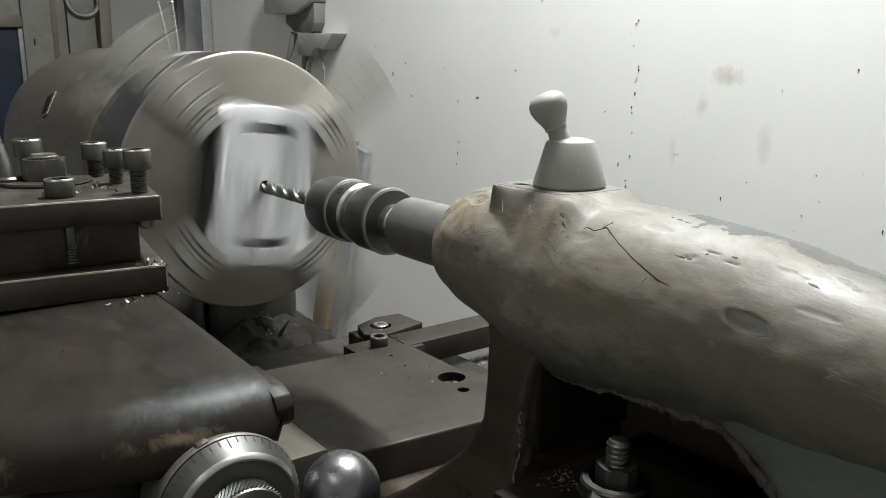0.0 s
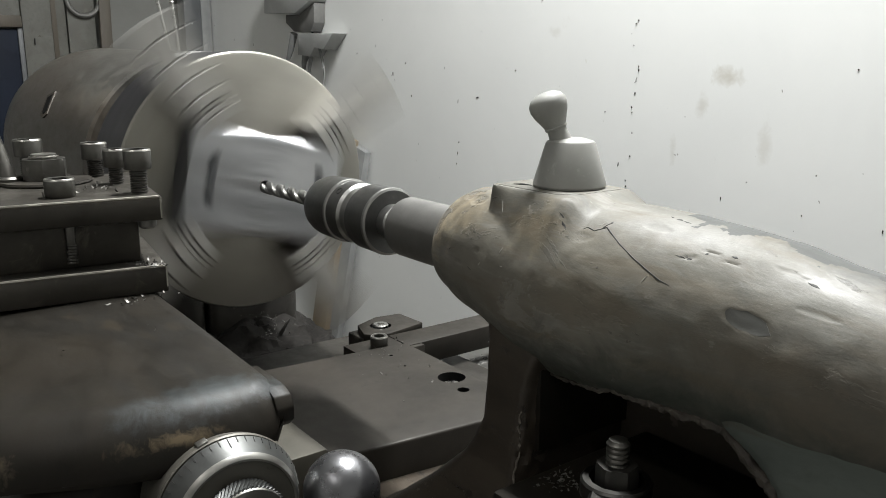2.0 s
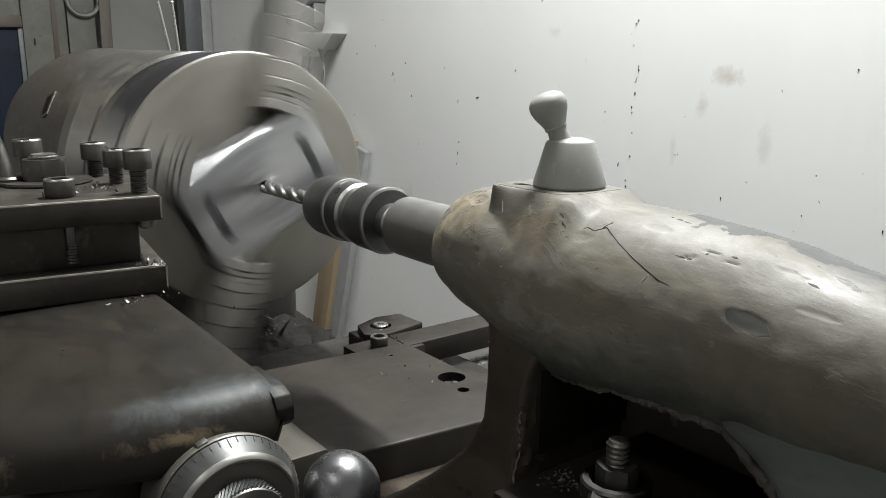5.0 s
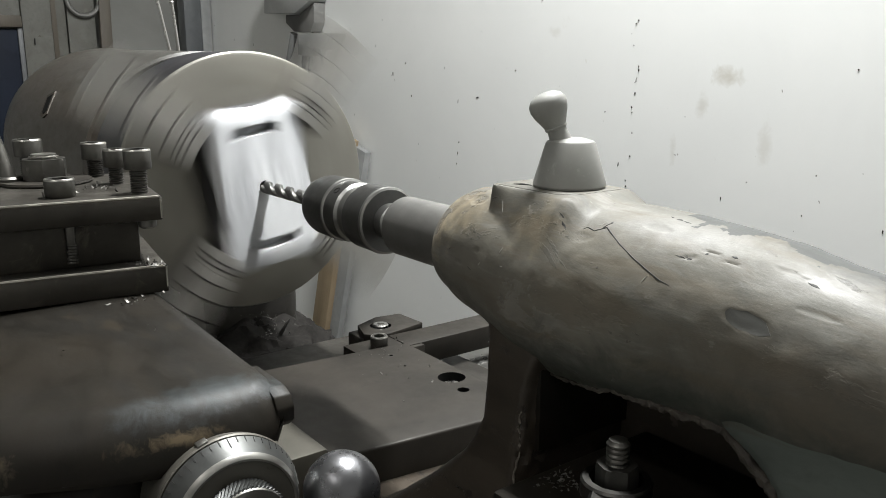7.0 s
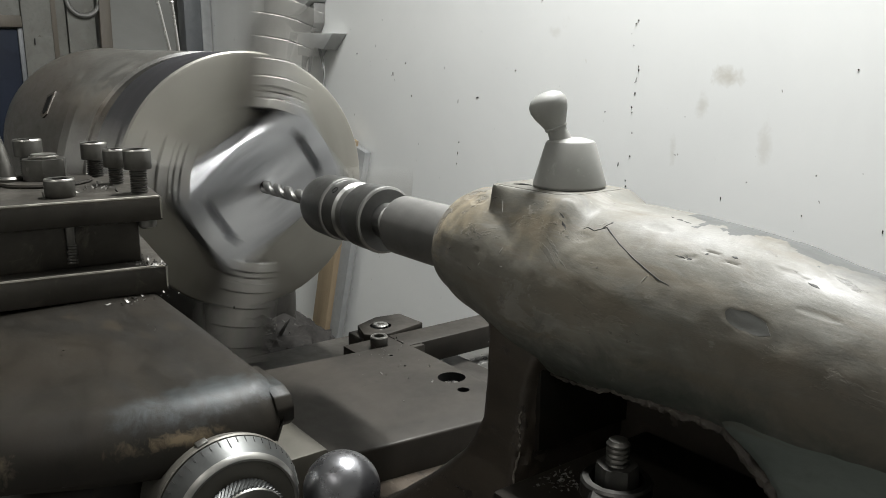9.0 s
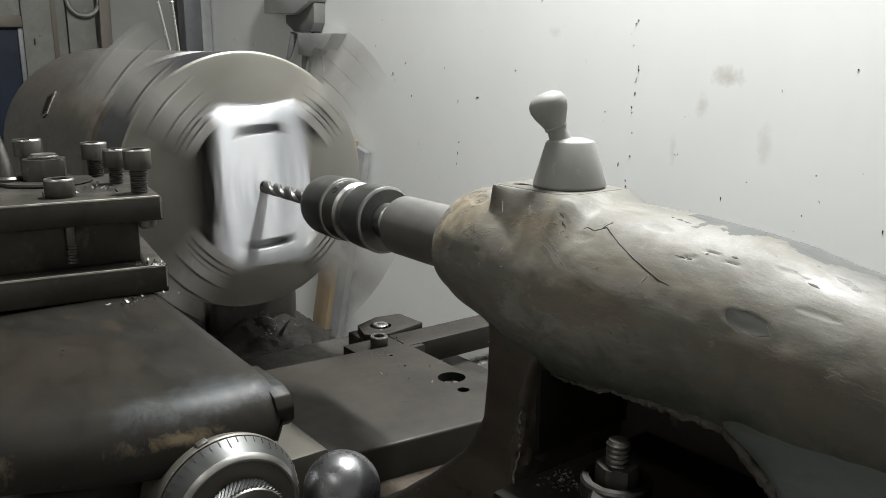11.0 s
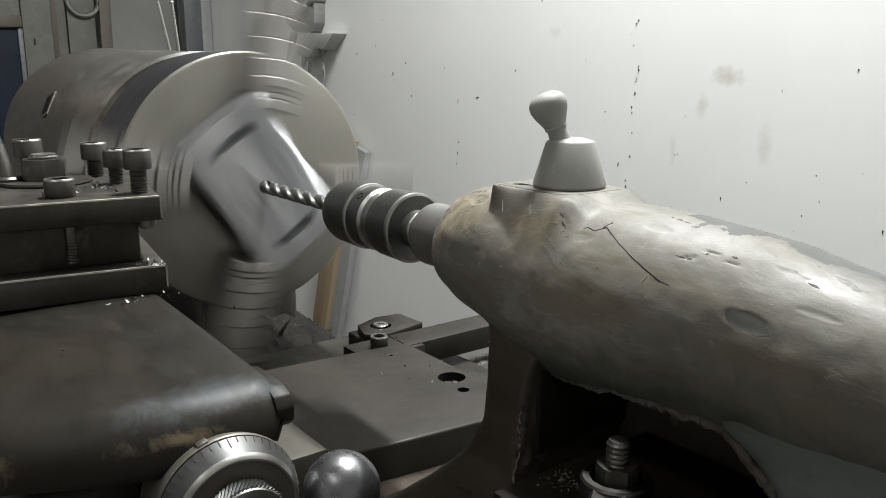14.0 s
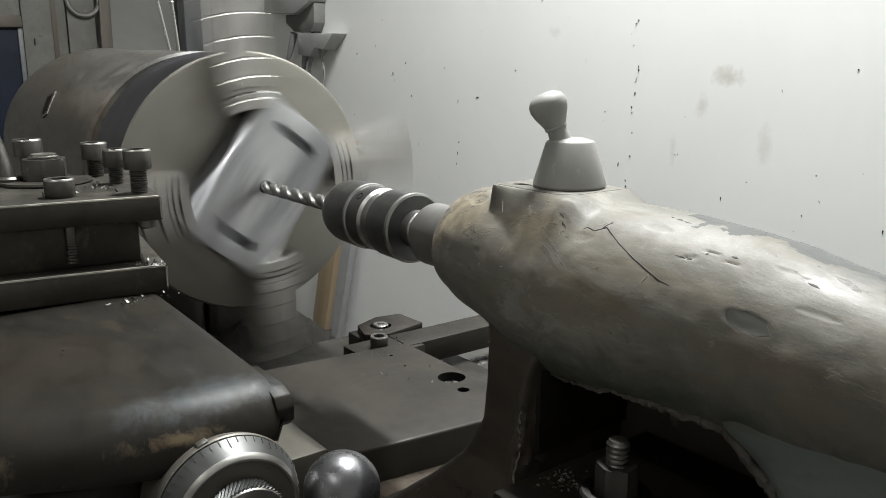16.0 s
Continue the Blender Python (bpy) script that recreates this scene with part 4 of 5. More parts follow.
    # ochre filler on the nose and shoulder, chips and sags in the paint
    skin_patch("paint_blister", blob(0.5840, 28.5, 0.0104, 5.0, 22, 8, 0.12), DARKPAINT, barrel, 0.00012, "dark bare oval hollow")
    rnd = random.Random(31)
    for k in range(8):
        x, a, l, up = rnd.uniform(0.385, 0.66), rnd.uniform(2, 66), 0.0008 + 0.0045 * rnd.random() ** 2, rnd.uniform(-5, 5)
        part("scratch", tube([on_barrel(x, a, 0.0), on_barrel(x + l * 0.5, a + up * 0.4, 0.00012), on_barrel(x + l, a + up, 0.0)], [0.0001, 0.0002, 0.0001], 5), INK if k % 4 == 0 else FLAKE, barrel, "", False)
    crack = [(0.4860, 53.0), (0.4878, 55.0), (0.4895, 54.5), (0.4930, 53.5), (0.4965, 56.0), (0.4985, 57.5), (0.5020, 55), (0.5110, 49), (0.5215, 43), (0.5320, 38), (0.5400, 34.5), (0.5460, 33)]
    part("crack", tube([on_barrel(x, a, -0.0001) for x, a in crack], [0.0002, 0.0003, 0.0004, 0.0003, 0.0004, 0.0005, 0.00045, 0.0004, 0.00045, 0.0004, 0.0004, 0.0002], 6), INK, barrel, "thin dark crack in the paint")
    part("crack", tube([on_barrel(x, a, 0.0) for x, a in ((0.4965, 56.5), (0.4972, 59), (0.4990, 62))], [0.0003, 0.0003, 0.0001], 6), INK, barrel, "short side crack")
    for k, (x, a) in enumerate([(0.522, 80), (0.527, 79), (0.531, 78.5), (0.4985, 62), (0.4735, 49.5), (0.476, 47.5), (0.546, 52), (0.548, 51), (0.544, 50.5), (0.554, 57), (0.566, 60), (0.60, 62)]):
        skin_patch("paint_pit", blob(x, a, 0.0009 + 0.0006 * (k % 3), 0.55 + 0.25 * (k % 2), 9, 40 + k, 0.5), INK, barrel, 0.00010, "dark pit")
    q = part("quill", turned([(0.0, 0.010), (0.0, 0.0200), (0.0012, 0.0211), (0.13, 0.0211)], 64), QUILL, t, "dull grey steel quill")
    q.matrix_world = pose(0.2900, 0, AX)
    return t, q


FLAKE = matte("pale_paint_flake", (0.34, 0.33, 0.30), (0.44, 0.43, 0.40), 200, 0.5)
# rusty flaked edge; the pale end of the mix paints its glints
SCAR = matte("flaked_edge_glints", (0.08, 0.07, 0.055), (0.24, 0.215, 0.18), 260, 0.5, bump=0.6)
RUST = matte("rusty_bare_casting", (0.022, 0.018, 0.0145), (0.058, 0.049, 0.039), 90, 0.7, bump=0.6)
DARKPAINT = matte("dark_bare_patch", (0.044, 0.045, 0.041), (0.064, 0.063, 0.056), 60, 0.55)
TAILSTOCK, QUILL_PART = tailstock()


def clamp_lever():
    l = thing("clamp_lever", "dull grey conical lever boss with a teardrop knob", "lever", at=pose(0.4455, 0.0, 1.0975))
    part("cone", turned([(0.0, 0.012), (0.0, 0.0192), (0.0012, 0.0198), (0.0024, 0.0196), (0.0232, 0.0135), (0.0244, 0.0126), (0.0258, 0.008), (0.0265, 0.002)], 64, "z"), LEVER, l)
    tilt = Matrix.Translation((-0.0030, -0.0040, 0.0235)) @ Vector((-0.215, -0.29, 0.93)).to_track_quat("Z", "Y").to_matrix().to_4x4()
    neck = moved(turned([(-0.004, 0.0070), (0.0010, 0.0062), (0.0040, 0.0055), (0.0100, 0.0050)], 32, "z"), tilt)
    part("neck", neck, LEVER, l, "bare steel neck")
    knob = moved(turned([(0.0078, 0.0050), (0.0080, 0.0060), (0.0090, 0.0063), (0.0096, 0.0060), (0.0102, 0.0063), (0.0130, 0.0075), (0.0165, 0.0092), (0.0200, 0.0103), (0.0232, 0.0102), (0.0260, 0.0084), (0.0278, 0.0052), (0.0285, 0.0005)], 48, "z"), tilt)
    part("knob", knob, LEVER, l, "smooth teardrop knob")


clamp_lever()


def clamp_bolt():
    b = thing("clamp_bolt", "dark oily clamping stud and hex nut in the tailstock recess", "bolt", at=pose(0.5400, -0.060, 0.958, 0, 0, 10))
    part("stud", turned(thread_profile(0.0, 0.0432, 0.0052, 0.0024) + [(0.0440, 0.0040)], 32, "z"), SCREW, b)
    part("nut", hex_nut(0.016, 0.0325, 0.0165, 0.0050), BLACK, b)
    part("washer", turned([(0.0, 0.006), (0.0, 0.0150), (0.003, 0.0152), (0.0036, 0.006)], 40, "z", cap=False), COMP, b)
    part("spacer", turned([(0.0036, 0.006), (0.0036, 0.0125), (0.0160, 0.0125), (0.016, 0.006)], 40, "z", cap=False), COMP, b)


clamp_bolt()


def spanner():
    s = thing("spanner", "bright steel ring spanner on the clamping nut", "spanner", at=pose(0.54, -0.06, 0.975))
    bm = bmesh.new()
    n = 64
    rings = []
    for z, ro, ri in ((-0.0045, 0.0150, 0), (-0.0035, 0.0160, 0), (0.0032, 0.0160, 0), (0.0043, 0.0150, 0)):
        rings.append([bm.verts.new((ro * math.cos(2 * math.pi * i / n), ro * math.sin(2 * math.pi * i / n), z)) for i in range(n)])
    for z in (0.0043, -0.0045):
        ring = []
        for i in range(n):
            a = 2 * math.pi * i / n
            q = 0.0118 / math.cos((a + math.pi / 12) % (math.pi / 6) - math.pi / 12)
            ring.append(bm.verts.new((q * math.cos(a), q * math.sin(a), z)))
        rings.append(ring)
    rings.append(rings[0])
    for p, q in zip(rings, rings[1:]):
        for i in range(n):
            bm.faces.new((p[i], p[(i + 1) % n], q[(i + 1) % n], q[i]))
    bmesh.ops.recalc_face_normals(bm, faces=bm.faces[:])
    part("ring_end", bm, WRENCH, s)
    shank = bmesh.new()
    rows = [(0.0135, 0.0085, 0.004, 0.0), (0.020, 0.0090, 0.0036, -0.004), (0.030, 0.0092, 0.0032, -0.014), (0.045, 0.0088, 0.0030, -0.030), (0.080, 0.0080, 0.0030, -0.060), (0.110, 0.0078, 0.0030, -0.080)]
    loops = []
    for x, w, h, z in rows:
        loops.append([shank.verts.new((x, w * cy, z + h * cz)) for cy, cz in ((-1, -0.5), (-0.8, -1), (0.8, -1), (1, -0.5), (1, 0.5), (0.8, 1), (-0.8, 1), (-1, 0.5))])
    for p, q in zip(loops, loops[1:]):
        for i in range(8):
            shank.faces.new((p[i], p[(i + 1) % 8], q[(i + 1) % 8], q[i]))
    shank.faces.new(loops[0][::-1])
    shank.faces.new(loops[-1])
    bmesh.ops.recalc_face_normals(shank, faces=shank.faces[:])
    bar = part("shank", shank, WRENCH, s)
    stamp = bmesh.new()
    for a, b, c, d in ((-0.004, 0.004, 0.0285, 0.0290), (-0.004, 0.004, 0.0345, 0.0350), (-0.004, -0.0034, 0.029, 0.0345), (0.0034, 0.004, 0.029, 0.0345), (-0.0018, -0.0008, 0.030, 0.0335), (0.0006, 0.0018, 0.030, 0.0335)):
        box(c, d, a, b, -0.0002, 0.0005, bm=stamp)
    moved(stamp, Matrix.Translation((0.030, 0, -0.0108)) @ pose(0, 0, 0, 0, 46, 0) @ Matrix.Translation((-0.0315, 0, 0)))
    part("size_stamp", stamp, WRENCH, bar, "small raised stamp")
    return s


SPANNER = spanner()


# ---------------------------------------------------------------- drill chuck and drill
def drill_chuck():
    c = thing("drill_chuck", "dark keyed drill chuck with bright collar edges", "drill chuck", at=pose(0.1620, 0, AX))
    part("nose", turned([(0.0, 0.007), (0.0, 0.0120), (0.0015, 0.0140), (0.0070, 0.0178), (0.0074, 0.0183)], 64, cap=False), DRILLC, c)
    sleeve = bmesh.new()
    n, rings = 120, []
    for a, r in ((0.0070, 0.0183), (0.0100, 0.0202), (0.0160, 0.0217), (0.0405, 0.0224), (0.0420, 0.0216)):
        k = 0.00025 if 0.012 < a < 0.041 else 0
        rings.append([sleeve.verts.new((a, (r + k * (i % 2)) * math.cos(2 * math.pi * i / n), (r + k * (i % 2)) * math.sin(2 * math.pi * i / n))) for i in range(n)])
    for p, q in zip(rings, rings[1:]):
        for i in range(n):
            sleeve.faces.new((p[i], p[(i + 1) % n], q[(i + 1) % n], q[i]))
    bmesh.ops.recalc_face_normals(sleeve, faces=sleeve.faces[:])
    part("knurled_sleeve", sleeve, DRILLC, c, "finely knurled sleeve")
    part("bright_edge", turned([(0.0405, 0.0226), (0.0418, 0.0222), (0.0424, 0.0210)], 64, cap=False), BRIGHT, c, "bright sleeve edge")
    collar = part("collar", turned([(0.0424, 0.0212), (0.0560, 0.0212)], 64, cap=False), DRILLC, c)
    part("bright_band", turned([(0.0560, 0.0212), (0.0580, 0.0196), (0.0640, 0.0196), (0.0655, 0.0205)], 64, cap=False), BRIGHT, c, "polished bevelled band")
    part("rear_body", turned([(0.0655, 0.0205), (0.0690, 0.0221), (0.0900, 0.0224)], 64, cap=False), DRILLC, c)
    part("rear_edge", turned([(0.0895, 0.0226), (0.0912, 0.0222), (0.0918, 0.0208)], 64, cap=False), BRIGHT, c, "bright rear edge")
    part("rear_face", turned([(0.0916, 0.0212), (0.0916, 0.010)], 64, cap=False), DRILLC, c)
    part("arbor_ring", turned([(0.0910, 0.0120), (0.0990, 0.0120), (0.1000, 0.0112), (0.1000, 0.006)], 48, cap=False), BRIGHT, c, "bright arbor ring")
    part("arbor", turned([(0.0990, 0.0100), (0.1300, 0.0105)], 48), DRILL, c)
    for a in (78, 198, 318):
        bm = turned([(0.0205, 0.0024), (0.02135, 0.0026), (0.02145, 0.0022), (0.0198, 0.0020)], 24, "z")
        moved(bm, pose(0.0490, 0, 0, a - 90 + 52, 0, 0))
        part("key_hole", bm, DARKHOLE, collar, "dark key hole")
    for ob in c.children_recursive:
        for v in ob.data.vertices:
            v.co = Vector((v.co.x * 1.16, v.co.y * 1.11, v.co.z * 1.11))
    for k in range(3):
        part("jaw", moved(box(-0.006, 0.004, -0.0028, 0.0028, 0.0040, 0.0085, 0.0008), pose(0, 0, 0, 30 + 120 * k, 0, 0)), DRILL, c, "small gripping jaw")
    return c


DRILL_CHUCK = drill_chuck()


def drill_bit():
    d = thing("drill_bit", "twist drill with bright helical flutes, entering the block", "drill bit", at=pose(0.150, 0, AX))
    bm = bmesh.new()
    r, length, pitch, n, k = 0.0060, 0.140, 0.044, 40, 130
    rings = []
    for j in range(k + 1):
        x = -length + (length + 0.01) * j / k
        turn = 2 * math.pi * x / pitch
        ring = []
        for i in range(n):
            a = 2 * math.pi * i / n
            c = abs(math.cos(a))
            q = r * (1.0 if c > 0.80 else 0.94 if c > 0.62 else 0.30 + 0.62 * (c / 0.62) ** 1.2)
            ring.append(bm.verts.new((x, q * math.cos(a + turn), q * math.sin(a + turn))))
        rings.append(ring)
    for p, q in zip(rings, rings[1:]):
        for i in range(n):
            bm.faces.new((p[i], p[(i + 1) % n], q[(i + 1) % n], q[i]))
    tip = bm.verts.new((-length - 0.003, 0, 0))
    for i in range(n):
        bm.faces.new((rings[0][i], tip, rings[0][(i + 1) % n]))
    bm.faces.new(rings[-1])
    bmesh.ops.recalc_face_normals(bm, faces=bm.faces[:])
    part("fluted_body", bm, DRILL, d)
    part("shank", turned([(0.008, 0.0058), (0.03, 0.0058)], 32), DRILL, d)
    return d


DRILL_BIT = drill_bit()


# ---------------------------------------------------------------- back of the room
def corner_post():
    p = thing("corner_post", "dark grey steel post with a grey edge strip", "post")
    part("post", box(-1.90, -1.84, 0.610, 0.665, 0, 2.2, 0.004), DARKPOST, p)
    part("edge_strip", box(-1.880, -1.842, 0.665, 0.698, 0, 2.2, 0.003), MIDGREY, p, "grey edge strip")


corner_post()


def wall_cabinet():
    c = thing("tall_cabinet", "grimy pale grey cabinet with a dark blue window", "cabinet")
    part("carcass", box(-1.945, -1.915, -0.30, 0.362, 0, 2.1, 0.003), GREYPAINT, c)
    door = part("door", box(-1.915, -1.900, 0.1600, 0.2775, 0.05, 2.05, 0.002), GREYPAINT, c)
    part("door", box(-1.915, -1.900, 0.2815, 0.3600, 0.05, 2.05, 0.002), GREYPAINT, c)
    part("sill", box(-1.915, -1.885, -0.25, 0.157, 1.262, 1.295, 0.003), BROWNSTRIP, c, "dirty brown sill")
    pane = part("window", box(-1.915, -1.902, -0.25, 0.145, 0.85, 1.258, 0.002), BLUE, c, "dark blue pane")
    part("window_frame", box(-1.915, -1.896, 0.145, 0.1585, 0.85, 1.262, 0.002), DARKPOST, pane)
    part("handle", box(-1.900, -1.893, 0.186, 0.189, 1.215, 1.233, 0.001), INK, door, "small dark catch")
    part("stain_strip", box(-1.900, -1.8975, 0.238, 0.252, 1.16, 1.60, 0.001), BROWNSTRIP, door, "brown drip stain")


wall_cabinet()


def hanging_ring():
    bm = bmesh.new()
    n, m, R, r = 40, 10, 0.045, 0.0075
    grid = [[bm.verts.new((r * math.sin(2 * math.pi * j / m), (R + r * math.cos(2 * math.pi * j / m)) * math.cos(2 * math.pi * i / n), (R + r * math.cos(2 * math.pi * j / m)) * math.sin(2 * math.pi * i / n))) for j in range(m)] for i in range(n)]
    for i in range(n):
        for j in range(m):
            bm.faces.new((grid[i][j], grid[(i + 1) % n][j], grid[(i + 1) % n][(j + 1) % m], grid[i][(j + 1) % m]))
    bmesh.ops.recalc_face_normals(bm, faces=bm.faces[:])
    ob = part("hanging_ring", bm, QUILL)
    ob.matrix_world = pose(-1.8915, 0.328, 1.345)
    tagged(ob, "grey steel ring hanging on the cabinet door", "ring")


hanging_ring()


def leaning_strip():
    ob = part("wood_strip", box(-0.01, 0.01, -0.0165, 0.0165, 0, 1.75, 0.002), BROWNSTRIP)
    ob.matrix_world = pose(-1.87, 0.355, 0.0, -1.3, -0.8, 0)
    tagged(ob, "narrow brown wooden strip leaning against the cabinet", "strip")


leaning_strip()


def thin_rod(a, b, r, coil):
    d = Vector(b) - Vector(a)
    rod = thing("thin_rod", "thin bright steel rod with coiled upper end on the headstock", "rod", "rods on the headstock")
    part("rod", tube([a, tuple(Vector(a) + d * 0.5), b], r, 10), STEEL, rod)
    bm = bmesh.new()
    for i in range(14):
        p = Vector(a) + d * (0.52 + 0.034 * i)
        tube([tuple(p), tuple(p + d * 0.012), tuple(p + d * 0.024)], [r * 1.2, coil, r * 1.2], 12, bm)
    part("coil", bm, STEEL, rod, "coiled bright spring")


thin_rod((-0.300, 0.0395, 1.1705), (-0.300, 0.0155, 1.300), 0.0018, 0.0036)
thin_rod((-0.300, 0.0504, 1.1660), (-0.300, 0.0395, 1.300), 0.0018, 0.0036)


def wall_bracket():
    b = thing("wall_switch_box", "grimy pale sheet metal switch box with tapered tray on the wall", "switch box")
    part("housing", extruded([(-1.3441, 1.4128), (-1.022, 1.3844), (-1.092, 1.3124), (-1.1786, 1.2847), (-1.3576, 1.2929)], 0.655, 0.6995, "y", 0.002), LIGHTGREY, b, "pale sheet metal cover")
    part("flap", extruded([(-1.2555, 1.2854), (-1.1819, 1.2821), (-1.0982, 1.3075), (-1.1018, 1.2599), (-1.1183, 1.239), (-1.2109, 1.2417), (-1.2575, 1.2657)], 0.668, 0.6990, "y", 0.002), TRAYDARK, b, "underside panel with its shade put into dark paint")
    part("shelf", extruded([(-1.1765, 1.2365), (-0.9963, 1.2315), (-1.043, 1.1946), (-1.0886, 1.2006), (-1.1139, 1.1792), (-1.1779, 1.1838)], 0.660, 0.6995, "y", 0.001), TRAYGREY, b, "grimy tapered tray")
    part("drip", tube([(-1.1289, 0.675, 1.2013), (-1.1368, 0.675, 1.1766), (-1.1489, 0.675, 1.1376)], [0.008, 0.006, 0.003], 8), MIDGREY, b)
    part("drip", tube([(-1.1636, 0.675, 1.1851), (-1.1747, 0.675, 1.1628), (-1.1836, 0.675, 1.1302)], [0.010, 0.007, 0.003], 8), MIDGREY, b)
    part("drip", tube([(-1.2254, 0.675, 1.2368), (-1.2487, 0.675, 1.1945), (-1.2716, 0.675, 1.1628)], [0.010, 0.008, 0.004], 8), MIDGREY, b)
    part("cable", tube([(-1.0987, 0.675, 1.209), (-1.0828, 0.675, 1.1858), (-1.0707, 0.675, 1.1519), (-1.0707, 0.675, 1.1083), (-1.0818, 0.675, 0.9854)], 0.0035, 10), MIDGREY, b, "thin grey cable")
    part("cable", tube([(-1.1497, 0.69, 1.3441), (-1.1588, 0.69, 1.304), (-1.1558, 0.69, 1.2628), (-1.1517, 0.69, 1.2378)], 0.003, 10), RUBBER, b, "thin black cable")


wall_bracket()


def leaning_boards():
    ob = part("pine_plank", box(-0.034, 0.034, -0.012, 0.012, 0, 1.02, 0.002), WOOD)
    ob.matrix_world = pose(-1.197, 0.630, 0.0, -2.4, 13.5, 0)
    tagged(ob, "raw pine plank leaning against the wall", "plank")
    ob = part("grey_board", box(-0.043, 0.043, -0.009, 0.009, 0, 1.0, 0.002), MIDGREY)
    ob.matrix_world = pose(-1.170, 0.640, 0.0, -2.6, 14.0, 0)
    tagged(ob, "grimy grey board leaning against the wall", "board")


leaning_boards()


def lamp(name, x, y, z, length, hang):
    l = thing(name, "white strip lamp with glowing tube", "lamp", at=pose(x, y, z))
    part("housing", box(-length / 2, length / 2, -0.05, 0.05, 0.022, 0.06, 0.006), CEIL, l)
    part("tube", moved(turned([(-length / 2 + 0.02, 0.008), (-length / 2 + 0.03, 0.013), (length / 2 - 0.03, 0.013), (length / 2 - 0.02, 0.008)], 20), pose(0, 0, 0.016)), TUBE, l, "glowing white tube")
    if hang:
        for k in (-1, 1):
            part("hanger", tube([(k * length * 0.4, 0, 0.058), (k * length * 0.4, 0, 2.7 - z)], 0.003, 8), DARKPOST, l)


lamp("strip_lamp", 0.17, 0.395, 2.46, 0.62, True)
lamp("ceiling_lamp", 0.9, -1.3, 2.64, 1.25, False)


# ---------------------------------------------------------------- swarf, flecks
def fleck_sheet():
    """Small dark flakes and nail holes on the wall."""
    rnd = random.Random(5)
    bm = bmesh.new()
    spots = [(-0.112, 1.222, 4, 3), (-0.108, 1.227, 3, 3), (-0.1025, 1.152, 4, 6), (-0.1035, 1.158, 3, 4), (-0.108, 1.117, 4, 4), (-0.1135, 1.095, 4, 6), (-0.112, 1.087, 3, 3), (-0.112, 1.018, 3, 5),
             (-0.1357, 1.003, 3, 12), (-0.118, 0.969, 4, 5), (-0.119, 0.978, 3, 5), (-0.1687, 1.085, 3, 4), (-0.500, 1.098, 9, 4), (-0.5589, 1.0064, 4, 5), (-0.566, 0.962, 4, 5), (-0.562, 0.985, 2, 9), (-0.952, 1.185, 5, 5),
             (0.240, 1.155, 3, 3), (0.1855, 0.965, 2, 3), (0.292, 0.961, 3, 6), (-0.748, 1.163, 4, 5), (-0.727, 1.094, 4, 5), (0.060, 0.972, 2, 7), (-0.39, 1.15, 3, 4), (0.20, 1.02, 2, 3), (0.10, 1.00, 2, 3), (-0.115, 1.19, 2, 4), (-0.107, 1.135, 2, 4), (-0.11, 1.055, 2, 5)]
    for x, z, w, h in spots:
        n = 8
        vs = []
        for i in range(n):
            a, k = 2 * math.pi * i / n, 0.6 + 0.8 * rnd.random()
            vs.append((x + 0.00038 * w * k * math.cos(a), z + 0.00038 * h * k * math.sin(a)))
        lo = [bm.verts.new((a, 0.7005, b)) for a, b in vs]
        hi = [bm.verts.new((x + (a - x) * 0.8, 0.6992, z + (b - z) * 0.8)) for a, b in vs]
        bm.faces.new(hi)
        for i in range(n):
            bm.faces.new((lo[i], lo[(i + 1) % n], hi[(i + 1) % n], hi[i]))
    bmesh.ops.recalc_face_normals(bm, faces=bm.faces[:])
    tagged(part("wall_flecks", bm, FLECK), "dark flakes and nail holes on the white wall", "flecks", kind="stuff")


fleck_sheet()


def swarf(places, label, seed, size=0.004):
    """Curled slivers of steel: places are (x, y, z, spread x, spread y, count)."""
    rnd = random.Random(seed)
    bm = bmesh.new()
    for cx, cy, cz, sx, sy, count in places:
        for _ in range(count):
            x, y = cx + rnd.gauss(0, sx), cy + rnd.gauss(0, sy)
            a, l, w, c = rnd.random() * 6.28, size * (0.3 + rnd.random() ** 2 * 1.6), 0.0003 + 0.0006 * rnd.random(), rnd.uniform(0.2, 2.6)
            q = Euler((rnd.uniform(-0.5, 0.5), rnd.uniform(-0.6, 0.6), a)).to_matrix()
            prev = None
            for i in range(5):
                t = i / 4
                p = Vector((l * math.sin(c * t) / c, 0, l * (1 - math.cos(c * t)) / c * 0.7))
                pair = [bm.verts.new(Vector((x, y, cz + 0.0004)) + q @ (p + Vector((0, k * w, 0)))) for k in (-1, 1)]
                for v in pair:
                    v.co.z = max(v.co.z, cz + 0.0001)
                if prev:
                    bm.faces.new((prev[0], prev[1], pair[1], pair[0]))
                prev = pair
    tagged(part("swarf", bm, CHIP), label, "swarf", kind="stuff")


swarf([(0.224, -0.164, 1.0345, 0.007, 0.004, 40), (0.232, -0.161, 1.0345, 0.004, 0.003, 25), (0.214, -0.172, 1.0345, 0.010, 0.003, 16)], "bright steel swarf on the tool post base", 1, 0.003)
swarf([(0.245, -0.176, 1.0165, 0.004, 0.012, 22), (0.27, -0.20, 1.0165, 0.06, 0.03, 8)], "fine steel swarf on the compound slide", 2, 0.0025)
swarf([(0.175, -0.190, 1.079, 0.012, 0.014, 14), (0.17, -0.172, 1.079, 0.012, 0.004, 14)], "fine steel swarf on the tool post", 3, 0.003)
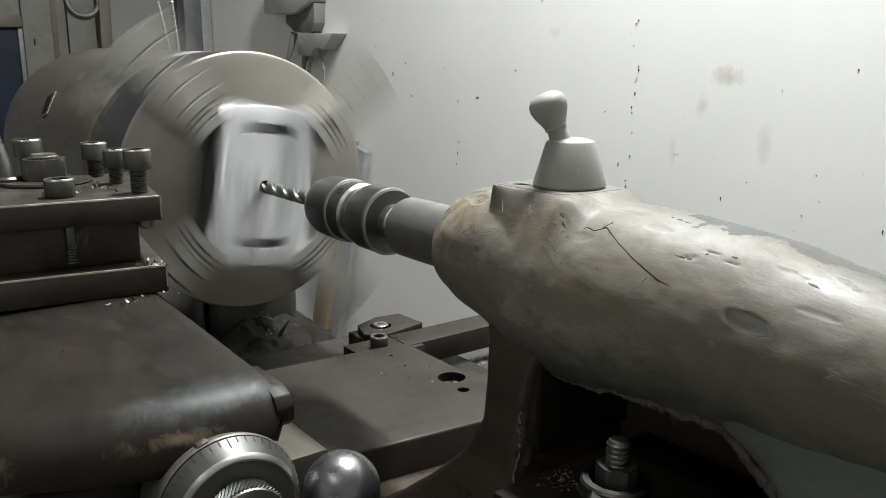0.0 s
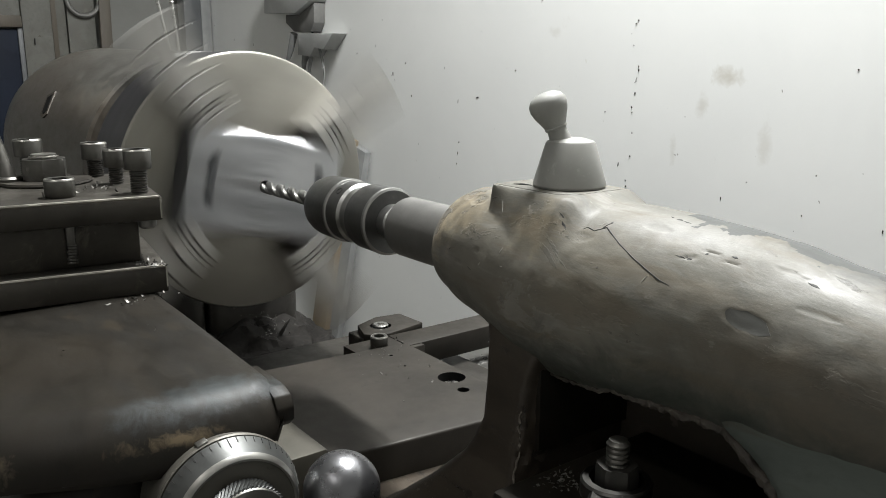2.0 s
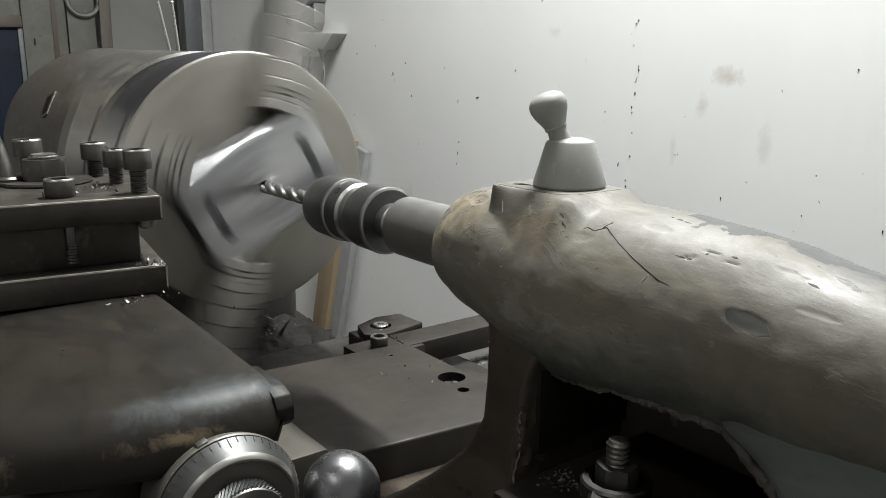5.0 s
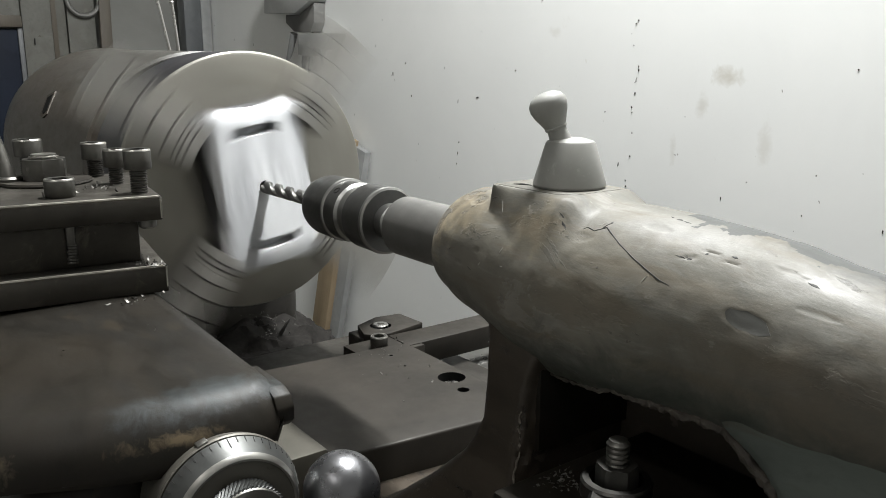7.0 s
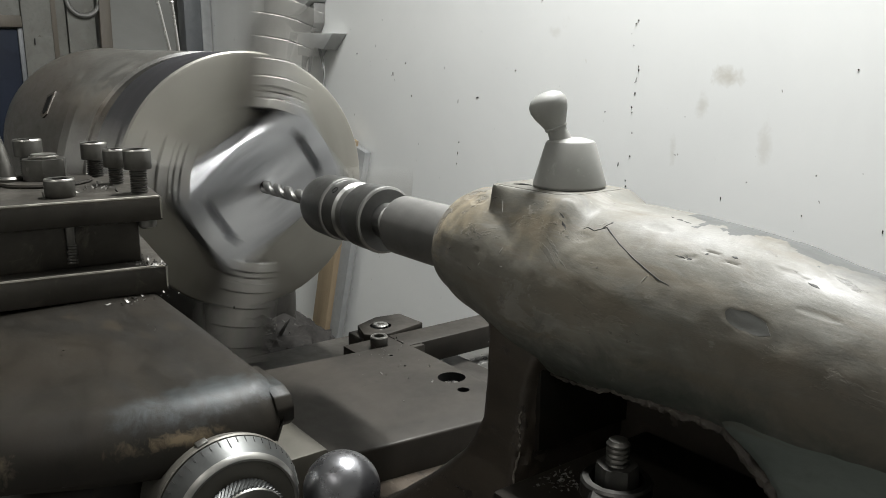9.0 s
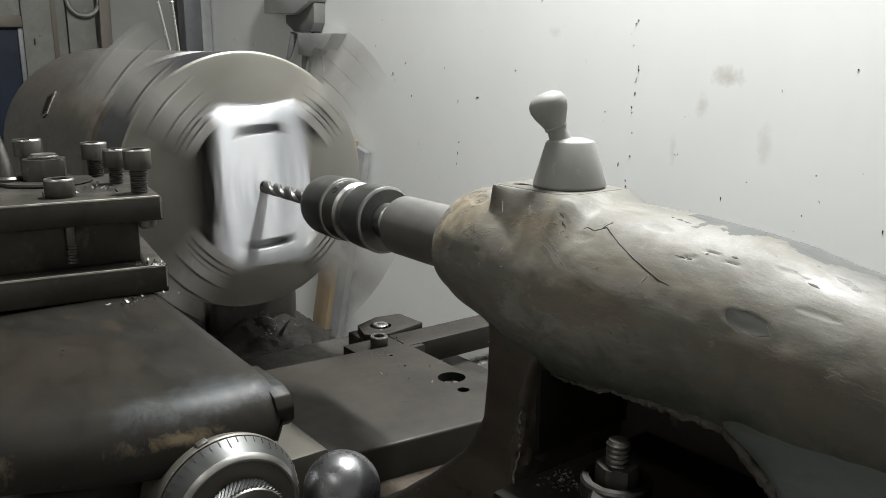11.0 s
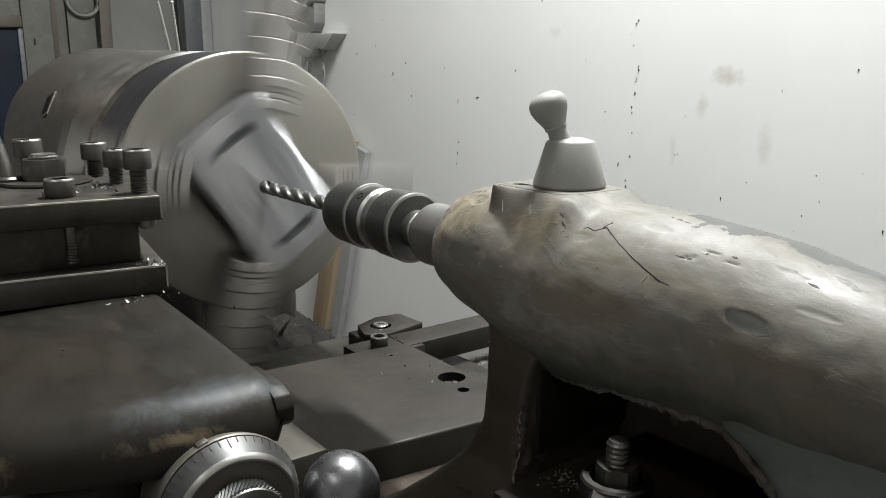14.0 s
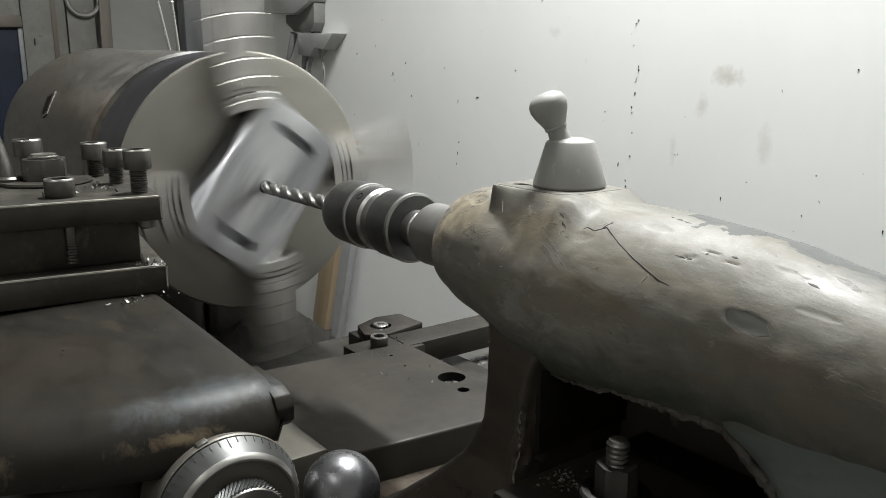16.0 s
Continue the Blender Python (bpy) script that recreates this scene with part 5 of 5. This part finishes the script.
swarf([(0.16, 0.06, 0.890, 0.04, 0.035, 16), (0.118, 0.085, 0.890, 0.010, 0.012, 12), (0.115, 0.108, 0.890, 0.006, 0.004, 8)], "fine steel swarf on the cross slide", 4, 0.003)
swarf([(0.300, -0.075, 0.862, 0.008, 0.010, 30), (0.412, -0.0595, 0.9085, 0.006, 0.0008, 16), (0.420, -0.0545, 0.9230, 0.005, 0.0008, 10), (0.285, 0.02, 0.862, 0.006, 0.03, 20)], "steel swarf on the tailstock base", 5, 0.0025)
swarf([(0.497, -0.050, 0.958, 0.005, 0.006, 50), (0.492, -0.044, 0.958, 0.004, 0.006, 30)], "steel swarf round the clamping stud", 6, 0.0015)


swarf([(-0.135, 0.080, 0.858, 0.018, 0.012, 22), (-0.11, 0.075, 0.850, 0.016, 0.012, 18), (-0.19, 0.075, 0.856, 0.016, 0.010, 8)], "glinting steel swarf on the heap behind the saddle", 8, 0.0045)


def swarf_heap():
    rnd = random.Random(9)
    h = thing("swarf_heap", "heap of oily dark chips with curled strips on the bed", "swarf heap", at=pose(-0.185, 0.080, 0.788))
    bm = bmesh.new()
    bmesh.ops.create_icosphere(bm, subdivisions=5, radius=1.0)
    for v in bm.verts:
        v.co = Vector((v.co.x * 0.150, v.co.y * 0.100, max(-0.002, v.co.z * 0.062)))
    bm.normal_update()
    rough_up(bm, 0.012, 40, 3)
    bm.normal_update()
    rough_up(bm, 0.005, 190, 6)
    part("mound", bm, OILY, h)
    for k in range(5):
        x, y, a = rnd.gauss(0.04, 0.03), rnd.gauss(0.0, 0.02), rnd.random() * 6.28
        l, up = 0.018 + 0.02 * rnd.random(), rnd.uniform(0.004, 0.020)
        curl = [(x + l * (i / 6 - 0.5) * math.cos(a), y + l * (i / 6 - 0.5) * math.sin(a), 0.058 + up * math.sin(0.5 * i + k)) for i in range(7)]
        part("curled_strip", tube(curl, [0.0006, 0.0016, 0.0024, 0.0026, 0.0022, 0.0014, 0.0005], 5), BLACK, h)


swarf_heap()


# ---------------------------------------------------------------- what moves
SLOT = [(0.0, 82), (0.5, 160), (1.0, 36), (1.5, 111), (2.0, 168), (2.5, 66), (3.0, 115), (3.5, 22), (4.0, 71), (6.5, 52), (7.0, 99), (7.5, 7), (8.0, 53),
        (8.5, 126), (9.0, 32), (11.5, 151), (12.0, 31), (12.5, 107), (13.0, 172), (13.5, 73), (14.0, 124), (14.5, 38), (15.0, 92), (15.5, 176), (16.0, 52)]
FEED = [(0.0, 0.0), (2.0, -0.0006), (4.0, -0.0026), (6.5, -0.0042), (8.0, -0.0055), (9.0, -0.0073), (10.2, -0.0082), (10.9, -0.0075), (11.5, 0.0018), (12.0, 0.0105),
        (12.5, 0.0200), (13.0, 0.0276), (13.4, 0.0294), (14.0, 0.0296), (16.0, 0.0296)]


def spin_angles():
    """Spindle angle every 1/30 s: about 202 turns a minute, in step with the clip."""
    total, out = SLOT[0][1] - 90.0, []
    known = [(0.0, total)]
    for (a, p), (b, q) in zip(SLOT, SLOT[1:]):
        step = 1212.0 * (b - a)
        total += step + ((q - p - step + 90) % 180) - 90
        known.append((b, total))
    for i in range(481):
        t = i / 30
        out.append((t, float(np.interp(t, [k[0] for k in known], [k[1] for k in known]))))
    return out


def motions():
    rows = [(t, pose(0.018, 0, AX) @ Matrix.Rotation(radians(a), 4, "X")) for t, a in spin_angles()]
    walk(CHUCK, rows)
    walk(BLOCK, rows)
    walk(DRILL_CHUCK, [(t, pose(0.1620 + d, 0, AX)) for t, d in FEED])
    walk(DRILL_BIT, [(t, pose(0.1620 + d, 0, AX)) for t, d in FEED])
    walk(QUILL_PART, [(t, pose(0.2900 + d, 0, AX)) for t, d in FEED])
    low, high = 0.9792, 0.9985
    walk(SPANNER, [(0.0, pose(0.54, -0.06, low, 0, 0, -62)), (14.3, pose(0.54, -0.06, low + 0.001, 0, 0, -60)), (14.4, pose(0.545, -0.058, 1.012, 0, 0, -18)),
                   (14.5, pose(0.5355, -0.0600, high, 0, 0, -50)), (14.75, pose(0.5355, -0.0600, high, 0, 0, -66)), (15.0, pose(0.5385, -0.0570, high - 0.002, 0, 0, -84)),
                   (15.3, pose(0.5390, -0.0560, high - 0.001, 0, 0, -88)), (15.42, pose(0.54, -0.06, low + 0.004, 0, 0, -75)), (15.5, pose(0.54, -0.06, low - 0.004, 0, 0, -64)), (16.0, pose(0.54, -0.06, low - 0.006, 0, 0, -62))])


motions()
